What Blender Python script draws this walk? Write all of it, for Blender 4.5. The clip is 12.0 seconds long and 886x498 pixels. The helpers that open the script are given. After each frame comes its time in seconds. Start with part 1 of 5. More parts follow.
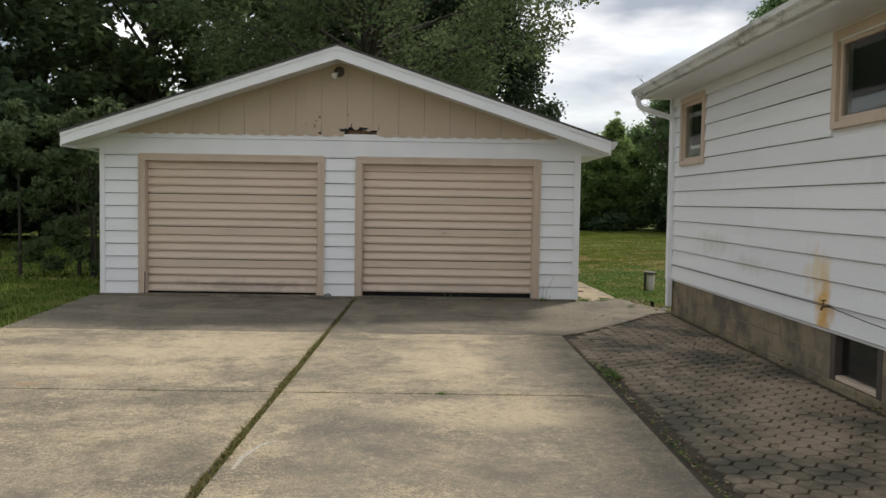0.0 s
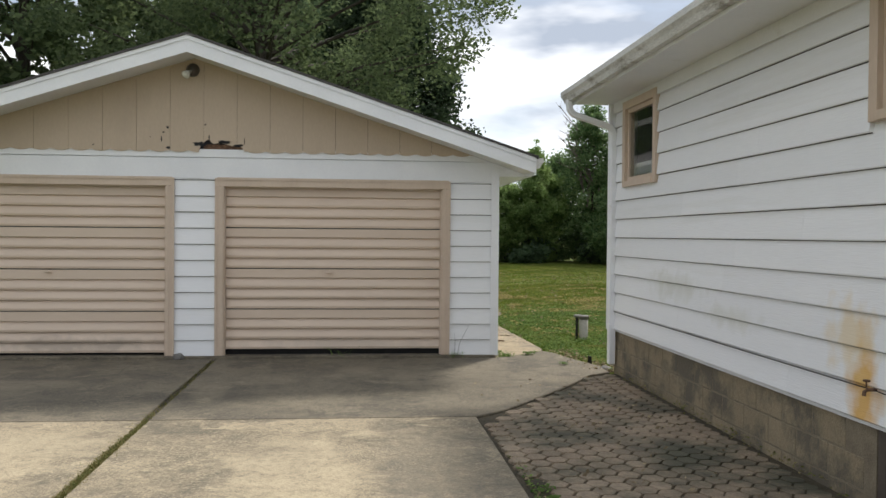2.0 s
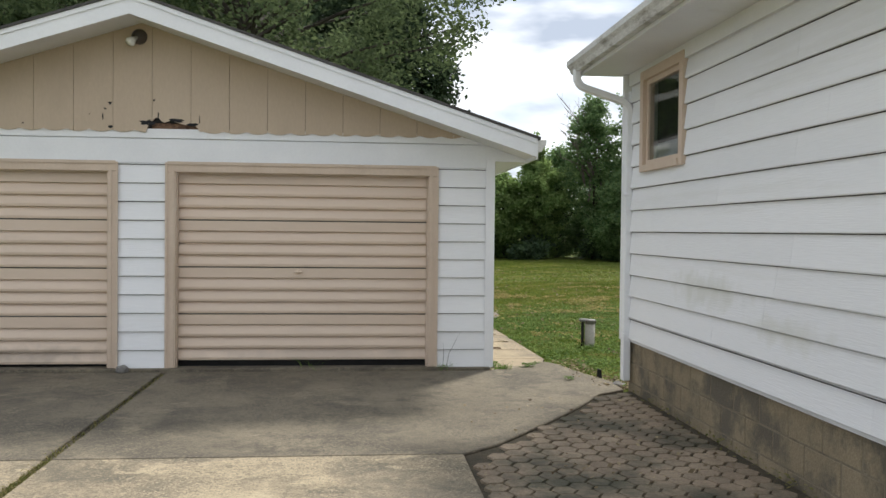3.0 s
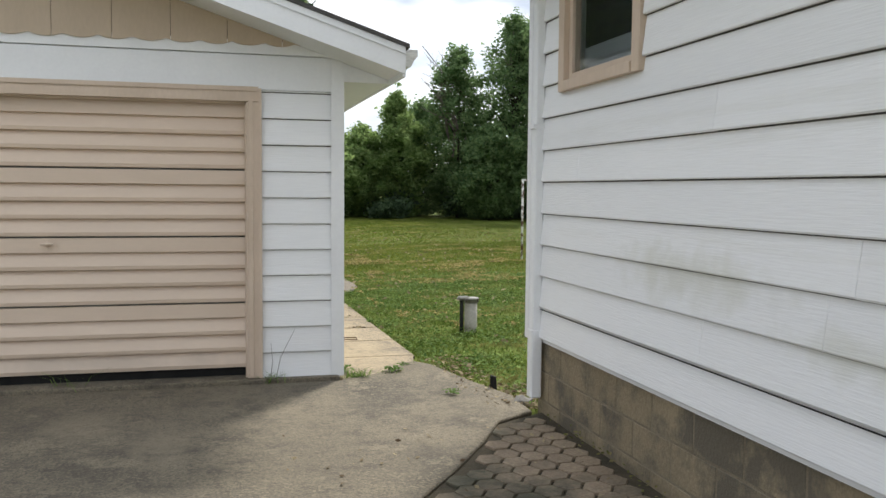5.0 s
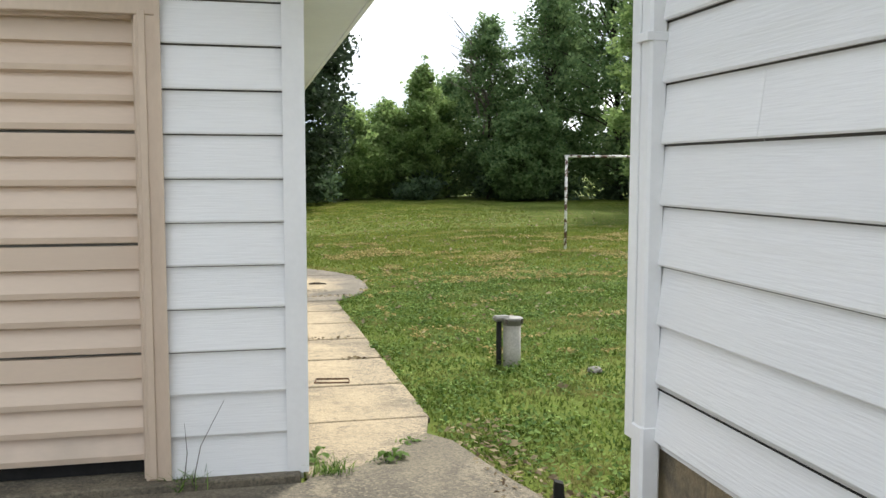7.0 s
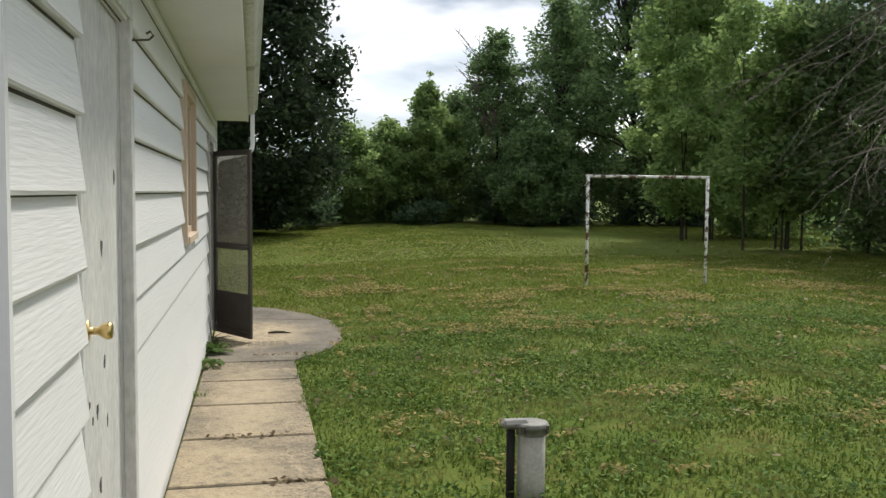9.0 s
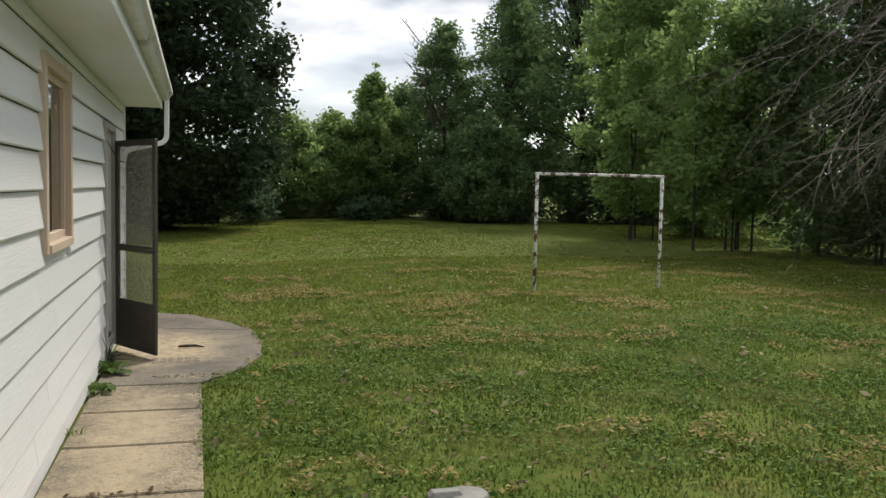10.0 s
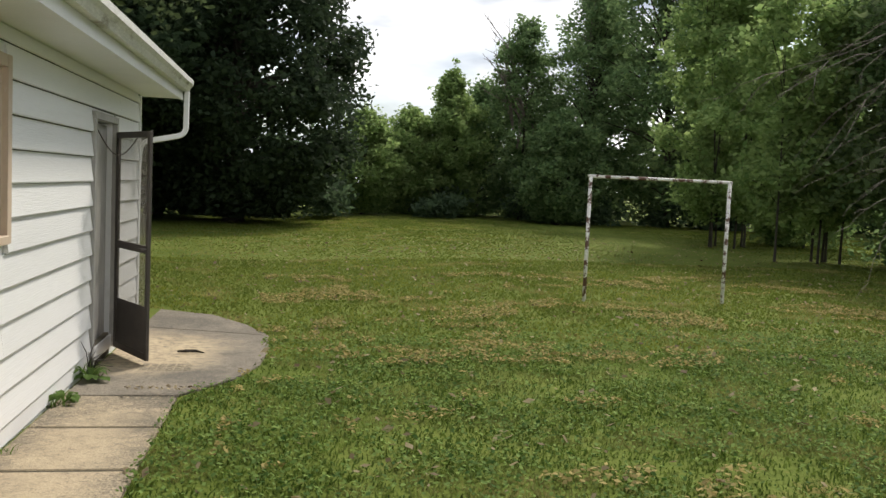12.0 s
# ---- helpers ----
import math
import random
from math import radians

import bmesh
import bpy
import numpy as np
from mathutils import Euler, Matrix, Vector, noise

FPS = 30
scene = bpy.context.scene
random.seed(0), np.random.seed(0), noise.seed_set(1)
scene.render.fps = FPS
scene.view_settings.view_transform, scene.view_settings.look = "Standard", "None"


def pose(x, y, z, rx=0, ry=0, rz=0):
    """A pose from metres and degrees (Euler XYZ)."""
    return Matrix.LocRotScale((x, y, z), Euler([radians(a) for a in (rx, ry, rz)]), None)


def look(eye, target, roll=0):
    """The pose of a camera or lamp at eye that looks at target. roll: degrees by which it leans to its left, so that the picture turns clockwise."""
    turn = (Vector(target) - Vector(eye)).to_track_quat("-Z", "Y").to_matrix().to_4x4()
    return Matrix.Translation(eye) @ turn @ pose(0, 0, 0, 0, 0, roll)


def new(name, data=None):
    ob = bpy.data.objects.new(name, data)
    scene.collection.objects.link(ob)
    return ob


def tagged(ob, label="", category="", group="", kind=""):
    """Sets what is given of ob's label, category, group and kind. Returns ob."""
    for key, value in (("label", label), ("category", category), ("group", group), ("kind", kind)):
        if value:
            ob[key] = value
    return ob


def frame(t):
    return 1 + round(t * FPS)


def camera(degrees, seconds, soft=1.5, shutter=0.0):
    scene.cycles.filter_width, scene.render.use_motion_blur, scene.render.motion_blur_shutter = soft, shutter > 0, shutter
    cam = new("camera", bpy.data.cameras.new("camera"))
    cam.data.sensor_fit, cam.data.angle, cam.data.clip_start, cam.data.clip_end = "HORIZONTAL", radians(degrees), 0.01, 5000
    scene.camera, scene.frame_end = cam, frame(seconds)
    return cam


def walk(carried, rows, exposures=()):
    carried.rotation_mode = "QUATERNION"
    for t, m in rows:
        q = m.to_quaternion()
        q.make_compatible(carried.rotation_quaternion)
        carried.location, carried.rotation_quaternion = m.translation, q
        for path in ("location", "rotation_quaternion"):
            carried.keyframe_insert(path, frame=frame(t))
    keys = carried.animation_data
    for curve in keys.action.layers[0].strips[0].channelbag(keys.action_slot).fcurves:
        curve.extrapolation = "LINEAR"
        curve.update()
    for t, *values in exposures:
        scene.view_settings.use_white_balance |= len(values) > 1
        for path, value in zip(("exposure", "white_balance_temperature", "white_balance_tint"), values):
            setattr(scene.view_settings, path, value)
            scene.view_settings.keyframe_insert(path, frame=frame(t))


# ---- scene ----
cam = camera(53.5, 12.0)
EXPOSURES = [(0.0, 0.1, 6800, 11), (0.5, 0.53, 6480, 11), (1.0, 0.28, 6700, 11), (2.5, 0.5, 6600, 10), (3.7, 0.65, 6550, 10), (5.5, 0.78, 6550, 10), (6.0, 0.95, 6520, 10), (7.2, 1.0, 6500, 9), (8.8, 0.55, 6600, 9), (9.5, 0.12, 6650, 10), (10.0, 0.22, 6750, 10), (10.5, 0.12, 6850, 10), (11.0, 0.84, 7250, 12), (11.5, 0.82, 7200, 12), (12.0, 0.46, 6850, 11)]
PATH = [
    (0, (-2.266, -14.025, 1.554), (-2.247, -12.028, 1.447), 0.9),
    (0.5, (-2.237, -13.336, 1.534), (-2.207, -11.34, 1.405), 1.1),
    (1, (-2.131, -12.625, 1.566), (-2.082, -10.626, 1.524), 0.5),
    (1.5, (-2.008, -11.894, 1.533), (-1.923, -9.896, 1.494), 0.4),
    (2, (-1.788, -11.2, 1.561), (-1.591, -9.21, 1.529), 0.5),
    (2.5, (-1.635, -10.448, 1.54), (-1.451, -8.457, 1.494), 0.9),
    (3, (-1.501, -9.725, 1.542), (-1.303, -7.735, 1.5), 0.6),
    (3.5, (-1.392, -8.992, 1.54), (-1.091, -7.015, 1.512), 0.9),
    (3.7, (-1.398, -8.686, 1.561), (-1.036, -6.719, 1.526), 0.7),
    (5.3, (-0.856, -6.484, 1.482), (-0.349, -4.556, 1.323), 0.6),
    (5.5, (-0.809, -6.22, 1.497), (-0.342, -4.283, 1.32), 0.1),
    (6, (-0.651, -5.548, 1.493), (-0.188, -3.613, 1.291), -0.6),
    (6.5, (-0.439, -4.882, 1.472), (-0.019, -2.937, 1.273), -0.4),
    (7, (-0.243, -4.177, 1.46), (0.196, -2.234, 1.281), 0.1),
    (7.2, (-0.186, -4.015, 1.5), (0.243, -2.071, 1.314), -0.5),
    (8.8, (0.423, -1.922, 1.455), (0.82, 0.034, 1.334), 0.9),
    (9, (0.457, -1.703, 1.43), (0.88, 0.248, 1.303), 0.5),
    (9.5, (0.616, -1.214, 1.451), (1.099, 0.721, 1.302), -0.2),
    (10, (0.798, -0.773, 1.474), (1.336, 1.148, 1.336), 1.2),
    (10.5, (1.02, -0.421, 1.509), (1.759, 1.435, 1.402), 1.3),
    (11, (1.234, -0.263, 1.53), (1.955, 1.597, 1.39), 0.5),
    (11.5, (1.515, -0.211, 1.512), (2.001, 1.725, 1.377), 2.5),
    (12, (1.627, -0.199, 1.537), (1.967, 1.766, 1.387), 2.6),
]
walk(cam, [(t, look(eye, target, roll)) for t, eye, target, roll in PATH], EXPOSURES)

# ---- light ----
SUN_AZ, SUN_EL = 35.0, 47.0   # degrees from +y towards +x, and above the horizon
world = bpy.data.worlds.new("world")
scene.world = world
world.use_nodes = True
wn, wl = world.node_tree.nodes, world.node_tree.links
wn.clear()
w_out = wn.new("ShaderNodeOutputWorld")
w_bg = wn.new("ShaderNodeBackground")
w_sky = wn.new("ShaderNodeTexSky")
w_sky.sky_type = "NISHITA"
w_sky.sun_disc = False
w_sky.sun_elevation = radians(SUN_EL)
w_sky.sun_rotation = radians(SUN_AZ)
w_geo = wn.new("ShaderNodeTexCoord")
w_map = wn.new("ShaderNodeMapping")
w_map.inputs["Scale"].default_value = (1.0, 1.0, 3.2)
w_noise = wn.new("ShaderNodeTexNoise")
w_noise.inputs["Scale"].default_value = 2.6
w_noise.inputs["Detail"].default_value = 7
w_noise.inputs["Roughness"].default_value = 0.55
w_ramp = wn.new("ShaderNodeValToRGB")
w_ramp.color_ramp.elements[0].position = 0.30
w_ramp.color_ramp.elements[0].color = (0.0, 0.0, 0.0, 1)
w_ramp.color_ramp.elements[1].position = 0.50
w_ramp.color_ramp.elements[1].color = (1, 1, 1, 1)
w_noise2 = wn.new("ShaderNodeTexNoise")
w_noise2.inputs["Scale"].default_value = 4.0
w_noise2.inputs["Detail"].default_value = 5
w_cloud = wn.new("ShaderNodeValToRGB")
w_cloud.color_ramp.elements[0].position = 0.40
w_cloud.color_ramp.elements[0].color = (4.0, 4.6, 5.6, 1)
w_cloud.color_ramp.elements[1].position = 0.635
w_cloud.color_ramp.elements[1].color = (12.3, 12.5, 12.8, 1)
w_mix = wn.new("ShaderNodeMix")
w_mix.data_type = "RGBA"
wl.new(w_geo.outputs["Generated"], w_map.inputs["Vector"])
wl.new(w_map.outputs[0], w_noise.inputs["Vector"])
wl.new(w_map.outputs[0], w_noise2.inputs["Vector"])
wl.new(w_noise.outputs["Fac"], w_ramp.inputs["Fac"])
wl.new(w_noise2.outputs["Fac"], w_cloud.inputs["Fac"])
wl.new(w_ramp.outputs["Color"], w_mix.inputs[0])
wl.new(w_sky.outputs[0], w_mix.inputs[6])
wl.new(w_cloud.outputs["Color"], w_mix.inputs[7])
wl.new(w_mix.outputs[2], w_bg.inputs["Color"])
w_bg.inputs["Strength"].default_value = 0.10
wl.new(w_bg.outputs[0], w_out.inputs["Surface"])
sun_data = bpy.data.lights.new("sun", "SUN")
sun_data.energy = 2.9
sun_data.angle = radians(8)
sun_data.color = (1.0, 0.95, 0.87)
sun = new("sun", sun_data)
_az, _el = radians(SUN_AZ), radians(SUN_EL)
sun.matrix_world = look((0, 0, 30), (-math.sin(_az) * math.cos(_el), -math.cos(_az) * math.cos(_el), 30 - math.sin(_el)))


# ---- materials ----
def mat(name, a, b=None, scale=3.0, rough=0.7, bump=0.15, fine=60.0, metal=0.0, stretch=(1, 1, 1), spots=None, spot_at=0.62, spot_scale=1.2, rand=0.0, trans=0.0, spec=0.5, grain=0.15, soft_spot=0.06):
    """A surface with broad variation a..b, fine grain with relief, and stains of colour spots."""
    m = bpy.data.materials.new(name)
    m.use_nodes = True
    n, l = m.node_tree.nodes, m.node_tree.links
    p = n["Principled BSDF"]
    p.inputs["Roughness"].default_value = rough
    p.inputs["Metallic"].default_value = metal
    p.inputs["Specular IOR Level"].default_value = spec
    co = n.new("ShaderNodeTexCoord")
    mp = n.new("ShaderNodeMapping")
    mp.inputs["Scale"].default_value = stretch
    l.new(co.outputs["Object"], mp.inputs["Vector"])
    n1 = n.new("ShaderNodeTexNoise")
    n1.inputs["Scale"].default_value = scale
    n1.inputs["Detail"].default_value = 6
    n1.inputs["Roughness"].default_value = 0.62
    l.new(mp.outputs[0], n1.inputs["Vector"])
    r1 = n.new("ShaderNodeValToRGB")
    r1.color_ramp.elements[0].position = 0.32
    r1.color_ramp.elements[1].position = 0.68
    r1.color_ramp.elements[0].color = (*a, 1)
    r1.color_ramp.elements[1].color = (*(b or a), 1)
    l.new(n1.outputs["Fac"], r1.inputs["Fac"])
    out = r1.outputs["Color"]
    n2 = n.new("ShaderNodeTexNoise")
    n2.inputs["Scale"].default_value = fine
    n2.inputs["Detail"].default_value = 4
    l.new(mp.outputs[0], n2.inputs["Vector"])

    def mixed(fac, c1, c2, mode="MIX"):
        x = n.new("ShaderNodeMix")
        x.data_type, x.blend_type = "RGBA", mode
        for sock, v in ((x.inputs[0], fac), (x.inputs[6], c1), (x.inputs[7], c2)):
            if isinstance(v, (tuple, float)):
                sock.default_value = v
            else:
                l.new(v, sock)
        return x.outputs[2]

    g = n.new("ShaderNodeMapRange")
    g.inputs["From Min"].default_value, g.inputs["From Max"].default_value = 0.3, 0.7
    g.inputs["To Min"].default_value, g.inputs["To Max"].default_value = 1 - grain, 1 + grain * 0.8
    l.new(n2.outputs["Fac"], g.inputs["Value"])
    out = mixed(1.0, out, g.outputs[0], "MULTIPLY")
    if spots:
        n3 = n.new("ShaderNodeTexNoise")
        n3.inputs["Scale"].default_value = spot_scale
        n3.inputs["Detail"].default_value = 8
        n3.inputs["Roughness"].default_value = 0.7
        l.new(mp.outputs[0], n3.inputs["Vector"])
        r3 = n.new("ShaderNodeMapRange")
        r3.inputs["From Min"].default_value, r3.inputs["From Max"].default_value = spot_at - soft_spot, spot_at + soft_spot
        l.new(n3.outputs["Fac"], r3.inputs["Value"])
        out = mixed(r3.outputs[0], out, (*spots, 1))
    if rand:
        oi = n.new("ShaderNodeObjectInfo")
        rr = n.new("ShaderNodeMapRange")
        rr.inputs["To Min"].default_value, rr.inputs["To Max"].default_value = 1 - rand, 1 + rand
        l.new(oi.outputs["Random"], rr.inputs["Value"])
        out = mixed(1.0, out, rr.outputs[0], "MULTIPLY")
    l.new(out, p.inputs["Base Color"])
    if bump:
        bp = n.new("ShaderNodeBump")
        bp.inputs["Strength"].default_value = bump
        bp.inputs["Distance"].default_value = 0.01
        l.new(n2.outputs["Fac"], bp.inputs["Height"])
        l.new(bp.outputs[0], p.inputs["Normal"])
    if trans:
        p.inputs["Transmission Weight"].default_value = trans
    return m


def leaf_mat(name, a, b, dry=None, through_light=0.42):
    """Leaves: colour by leaf, and some light through them."""
    m = bpy.data.materials.new(name)
    m.use_nodes = True
    n, l = m.node_tree.nodes, m.node_tree.links
    p = n["Principled BSDF"]
    p.inputs["Roughness"].default_value = 0.75
    p.inputs["Specular IOR Level"].default_value = 0.15
    ge = n.new("ShaderNodeNewGeometry")
    r = n.new("ShaderNodeValToRGB")
    r.color_ramp.elements[0].color, r.color_ramp.elements[1].color = (*a, 1), (*b, 1)
    l.new(ge.outputs["Random Per Island"], r.inputs["Fac"])
    col = r.outputs[0]
    if dry:
        co = n.new("ShaderNodeTexCoord")
        nz = n.new("ShaderNodeTexNoise")
        nz.inputs["Scale"].default_value = 1.1
        nz.inputs["Detail"].default_value = 9
        nz.inputs["Roughness"].default_value = 0.7
        l.new(co.outputs["Object"], nz.inputs["Vector"])
        mr = n.new("ShaderNodeMapRange")
        mr.inputs["From Min"].default_value, mr.inputs["From Max"].default_value = 0.51, 0.68
        l.new(nz.outputs["Fac"], mr.inputs["Value"])
        x = n.new("ShaderNodeMix")
        x.data_type = "RGBA"
        l.new(mr.outputs[0], x.inputs[0])
        l.new(col, x.inputs[6])
        x.inputs[7].default_value = (*dry, 1)
        col = x.outputs[2]
        # broad darker green patches: the lawn's sun and shade mottling put into the colour
        nb = n.new("ShaderNodeTexNoise")
        nb.inputs["Scale"].default_value = 0.45
        nb.inputs["Detail"].default_value = 6
        l.new(co.outputs["Object"], nb.inputs["Vector"])
        mb = n.new("ShaderNodeMapRange")
        mb.inputs["From Min"].default_value, mb.inputs["From Max"].default_value = 0.40, 0.62
        mb.inputs["To Max"].default_value = 0.55
        l.new(nb.outputs["Fac"], mb.inputs["Value"])
        xb = n.new("ShaderNodeMix")
        xb.data_type = "RGBA"
        l.new(mb.outputs[0], xb.inputs[0])
        l.new(col, xb.inputs[6])
        xb.inputs[7].default_value = (0.07, 0.115, 0.02, 1)
        col = xb.outputs[2]
    l.new(col, p.inputs["Base Color"])
    t = n.new("ShaderNodeBsdfTranslucent")
    l.new(col, t.inputs["Color"])
    mx = n.new("ShaderNodeMixShader")
    mx.inputs[0].default_value = through_light
    l.new(p.outputs[0], mx.inputs[1])
    l.new(t.outputs[0], mx.inputs[2])
    l.new(mx.outputs[0], n["Material Output"].inputs["Surface"])
    return m


def glass_mat(name, tint):
    m = bpy.data.materials.new(name)
    m.use_nodes = True
    p = m.node_tree.nodes["Principled BSDF"]
    p.inputs["Base Color"].default_value = (*tint, 1)
    p.inputs["Roughness"].default_value = 0.03
    p.inputs["Transmission Weight"].default_value = 1.0
    p.inputs["IOR"].default_value = 1.45
    return m


WHITE = mat("white_siding_paint", (0.74, 0.75, 0.755), (0.805, 0.81, 0.81), 0.9, 0.42, 0.24, 75, stretch=(0.08, 0.08, 1.6), spots=(0.62, 0.62, 0.57), spot_at=0.68, spot_scale=1.2, rand=0.025, grain=0.025, soft_spot=0.12)
TRIM_WHITE = mat("white_trim_paint", (0.72, 0.73, 0.74), (0.79, 0.80, 0.80), 1.5, 0.42, 0.04, 40, spots=(0.55, 0.53, 0.47), spot_at=0.72, grain=0.02, soft_spot=0.1)
TAN_PANEL = mat("tan_plywood_paint", (0.47, 0.375, 0.275), (0.51, 0.41, 0.305), 0.8, 0.7, 0.08, 45, stretch=(1, 1, 0.4), spots=(0.43, 0.34, 0.25), spot_at=0.66, grain=0.035, soft_spot=0.12)
TAN_TRIM = mat("tan_trim_paint", (0.52, 0.41, 0.31), (0.59, 0.475, 0.37), 3, 0.6, 0.1, 50, stretch=(1, 1, 0.4), spots=(0.66, 0.62, 0.55), spot_at=0.70, spot_scale=5, grain=0.04)
TAN_DOOR = mat("tan_door_paint", (0.58, 0.46, 0.355), (0.64, 0.515, 0.40), 0.9, 0.42, 0.03, 50, stretch=(0.4, 1, 2), spots=(0.52, 0.41, 0.32), spot_at=0.66, spot_scale=0.9, grain=0.02, soft_spot=0.12, rand=0.04)


def concrete(name, pale, tan, dark, mould, rand=0.05, streak=(1, 1, 1)):
    """Old concrete: broad pale and dark areas, blotches of mould, pits and speckle."""
    m = mat(name, tan, pale, 0.55, 0.92, 0.7, 60, stretch=streak, spots=dark, spot_at=0.56, spot_scale=0.9, rand=rand, grain=0.24, soft_spot=0.10)
    n, l = m.node_tree.nodes, m.node_tree.links
    p = n["Principled BSDF"]
    co = n.new("ShaderNodeTexCoord")
    for scale, lo, hi, colour, amount in ((0.8, 0.51, 0.60, mould, 0.75), (3.6, 0.52, 0.58, dark, 0.45), (9.0, 0.54, 0.58, mould, 0.35), (1.7, 0.56, 0.61, pale, 0.85), (24.0, 0.53, 0.58, dark, 0.6), (30.0, 0.36, 0.44, pale, -0.55), (70.0, 0.53, 0.58, mould, 0.7)):
        nz = n.new("ShaderNodeTexNoise")
        nz.inputs["Scale"].default_value = scale
        nz.inputs["Detail"].default_value = 12
        nz.inputs["Roughness"].default_value = 0.76
        nz.inputs["Distortion"].default_value = 0.25
        l.new(co.outputs["Object"], nz.inputs["Vector"])
        mr = n.new("ShaderNodeMapRange")
        mr.inputs["From Min"].default_value, mr.inputs["From Max"].default_value = lo, hi
        mr.inputs["To Min"].default_value, mr.inputs["To Max"].default_value = (0.0, amount) if amount > 0 else (-amount, 0.0)
        l.new(nz.outputs["Fac"], mr.inputs["Value"])
        x = n.new("ShaderNodeMix")
        x.data_type = "RGBA"
        l.new(mr.outputs[0], x.inputs[0])
        l.new(p.inputs["Base Color"].links[0].from_socket, x.inputs[6])
        x.inputs[7].default_value = (*colour, 1)
        l.new(x.outputs[2], p.inputs["Base Color"])
    # exposed aggregate: pale and dark grains, thicker where the surface has worn
    wear = n.new("ShaderNodeTexNoise")
    wear.inputs["Scale"].default_value = 1.3
    wear.inputs["Detail"].default_value = 8
    l.new(co.outputs["Object"], wear.inputs["Vector"])
    for scale, lo, hi, colour, amount in ((75.0, 0.70, 0.95, pale, 0.75), (110.0, 0.0, 0.22, mould, 0.8)):
        vo = n.new("ShaderNodeTexVoronoi")
        vo.inputs["Scale"].default_value = scale
        l.new(co.outputs["Object"], vo.inputs["Vector"])
        sp = n.new("ShaderNodeSeparateColor")
        l.new(vo.outputs["Color"], sp.inputs[0])
        mr = n.new("ShaderNodeMapRange")
        mr.inputs["From Min"].default_value, mr.inputs["From Max"].default_value = lo, hi
        mr.inputs["To Min"].default_value, mr.inputs["To Max"].default_value = (0.0, amount) if lo > 0.3 else (amount, 0.0)
        l.new(sp.outputs[0], mr.inputs["Value"])
        wr = n.new("ShaderNodeMapRange")
        wr.inputs["From Min"].default_value, wr.inputs["From Max"].default_value = 0.35, 0.62
        wr.inputs["To Min"].default_value = 0.25
        l.new(wear.outputs["Fac"], wr.inputs["Value"])
        ml = n.new("ShaderNodeMath")
        ml.operation = "MULTIPLY"
        l.new(mr.outputs[0], ml.inputs[0])
        l.new(wr.outputs[0], ml.inputs[1])
        x = n.new("ShaderNodeMix")
        x.data_type = "RGBA"
        l.new(ml.outputs[0], x.inputs[0])
        l.new(p.inputs["Base Color"].links[0].from_socket, x.inputs[6])
        x.inputs[7].default_value = (*colour, 1)
        l.new(x.outputs[2], p.inputs["Base Color"])
    return m


CONCRETE = concrete("weathered_concrete", (0.43, 0.357, 0.238), (0.25, 0.206, 0.138), (0.128, 0.110, 0.08), (0.088, 0.078, 0.058))
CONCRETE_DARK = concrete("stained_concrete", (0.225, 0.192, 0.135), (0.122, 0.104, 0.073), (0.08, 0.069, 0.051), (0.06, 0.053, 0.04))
WALKWAY = concrete("walk_concrete", (0.42, 0.34, 0.225), (0.27, 0.22, 0.15), (0.125, 0.108, 0.082), (0.085, 0.076, 0.06), 0.10)
PATIO = concrete("patio_concrete", (0.25, 0.215, 0.165), (0.175, 0.153, 0.12), (0.115, 0.10, 0.08), (0.085, 0.077, 0.063), 0.06)


def add_wash(m, colour, cx, cy, rx, ry, strength):
    """A pale washed area with a ragged edge on flat paving."""
    n, l = m.node_tree.nodes, m.node_tree.links
    p = n["Principled BSDF"]
    co = n.new("ShaderNodeTexCoord")
    mp = n.new("ShaderNodeMapping")
    mp.inputs["Location"].default_value = (-cx / rx, -cy / ry, 0)
    mp.inputs["Scale"].default_value = (1 / rx, 1 / ry, 0)
    l.new(co.outputs["Object"], mp.inputs["Vector"])
    ln = n.new("ShaderNodeVectorMath")
    ln.operation = "LENGTH"
    l.new(mp.outputs[0], ln.inputs[0])
    nz = n.new("ShaderNodeTexNoise")
    nz.inputs["Scale"].default_value = 3.2
    nz.inputs["Detail"].default_value = 9
    l.new(co.outputs["Object"], nz.inputs["Vector"])
    ad = n.new("ShaderNodeMath")
    ad.operation = "ADD"
    l.new(ln.outputs["Value"], ad.inputs[0])
    l.new(nz.outputs["Fac"], ad.inputs[1])
    mr = n.new("ShaderNodeMapRange")
    mr.inputs["From Min"].default_value, mr.inputs["From Max"].default_value = 1.70, 1.10
    mr.inputs["To Max"].default_value = strength
    l.new(ad.outputs[0], mr.inputs["Value"])
    # broken up by the grain of the surface
    fine = n.new("ShaderNodeTexNoise")
    fine.inputs["Scale"].default_value = 14.0
    fine.inputs["Detail"].default_value = 10
    fine.inputs["Roughness"].default_value = 0.75
    l.new(co.outputs["Object"], fine.inputs["Vector"])
    fr = n.new("ShaderNodeMapRange")
    fr.inputs["From Min"].default_value, fr.inputs["From Max"].default_value = 0.34, 0.54
    l.new(fine.outputs["Fac"], fr.inputs["Value"])
    mu = n.new("ShaderNodeMath")
    mu.operation = "MULTIPLY"
    l.new(mr.outputs[0], mu.inputs[0])
    l.new(fr.outputs[0], mu.inputs[1])
    x = n.new("ShaderNodeMix")
    x.data_type = "RGBA"
    l.new(mu.outputs[0], x.inputs[0])
    l.new(p.inputs["Base Color"].links[0].from_socket, x.inputs[6])
    x.inputs[7].default_value = (*colour, 1)
    l.new(x.outputs[2], p.inputs["Base Color"])


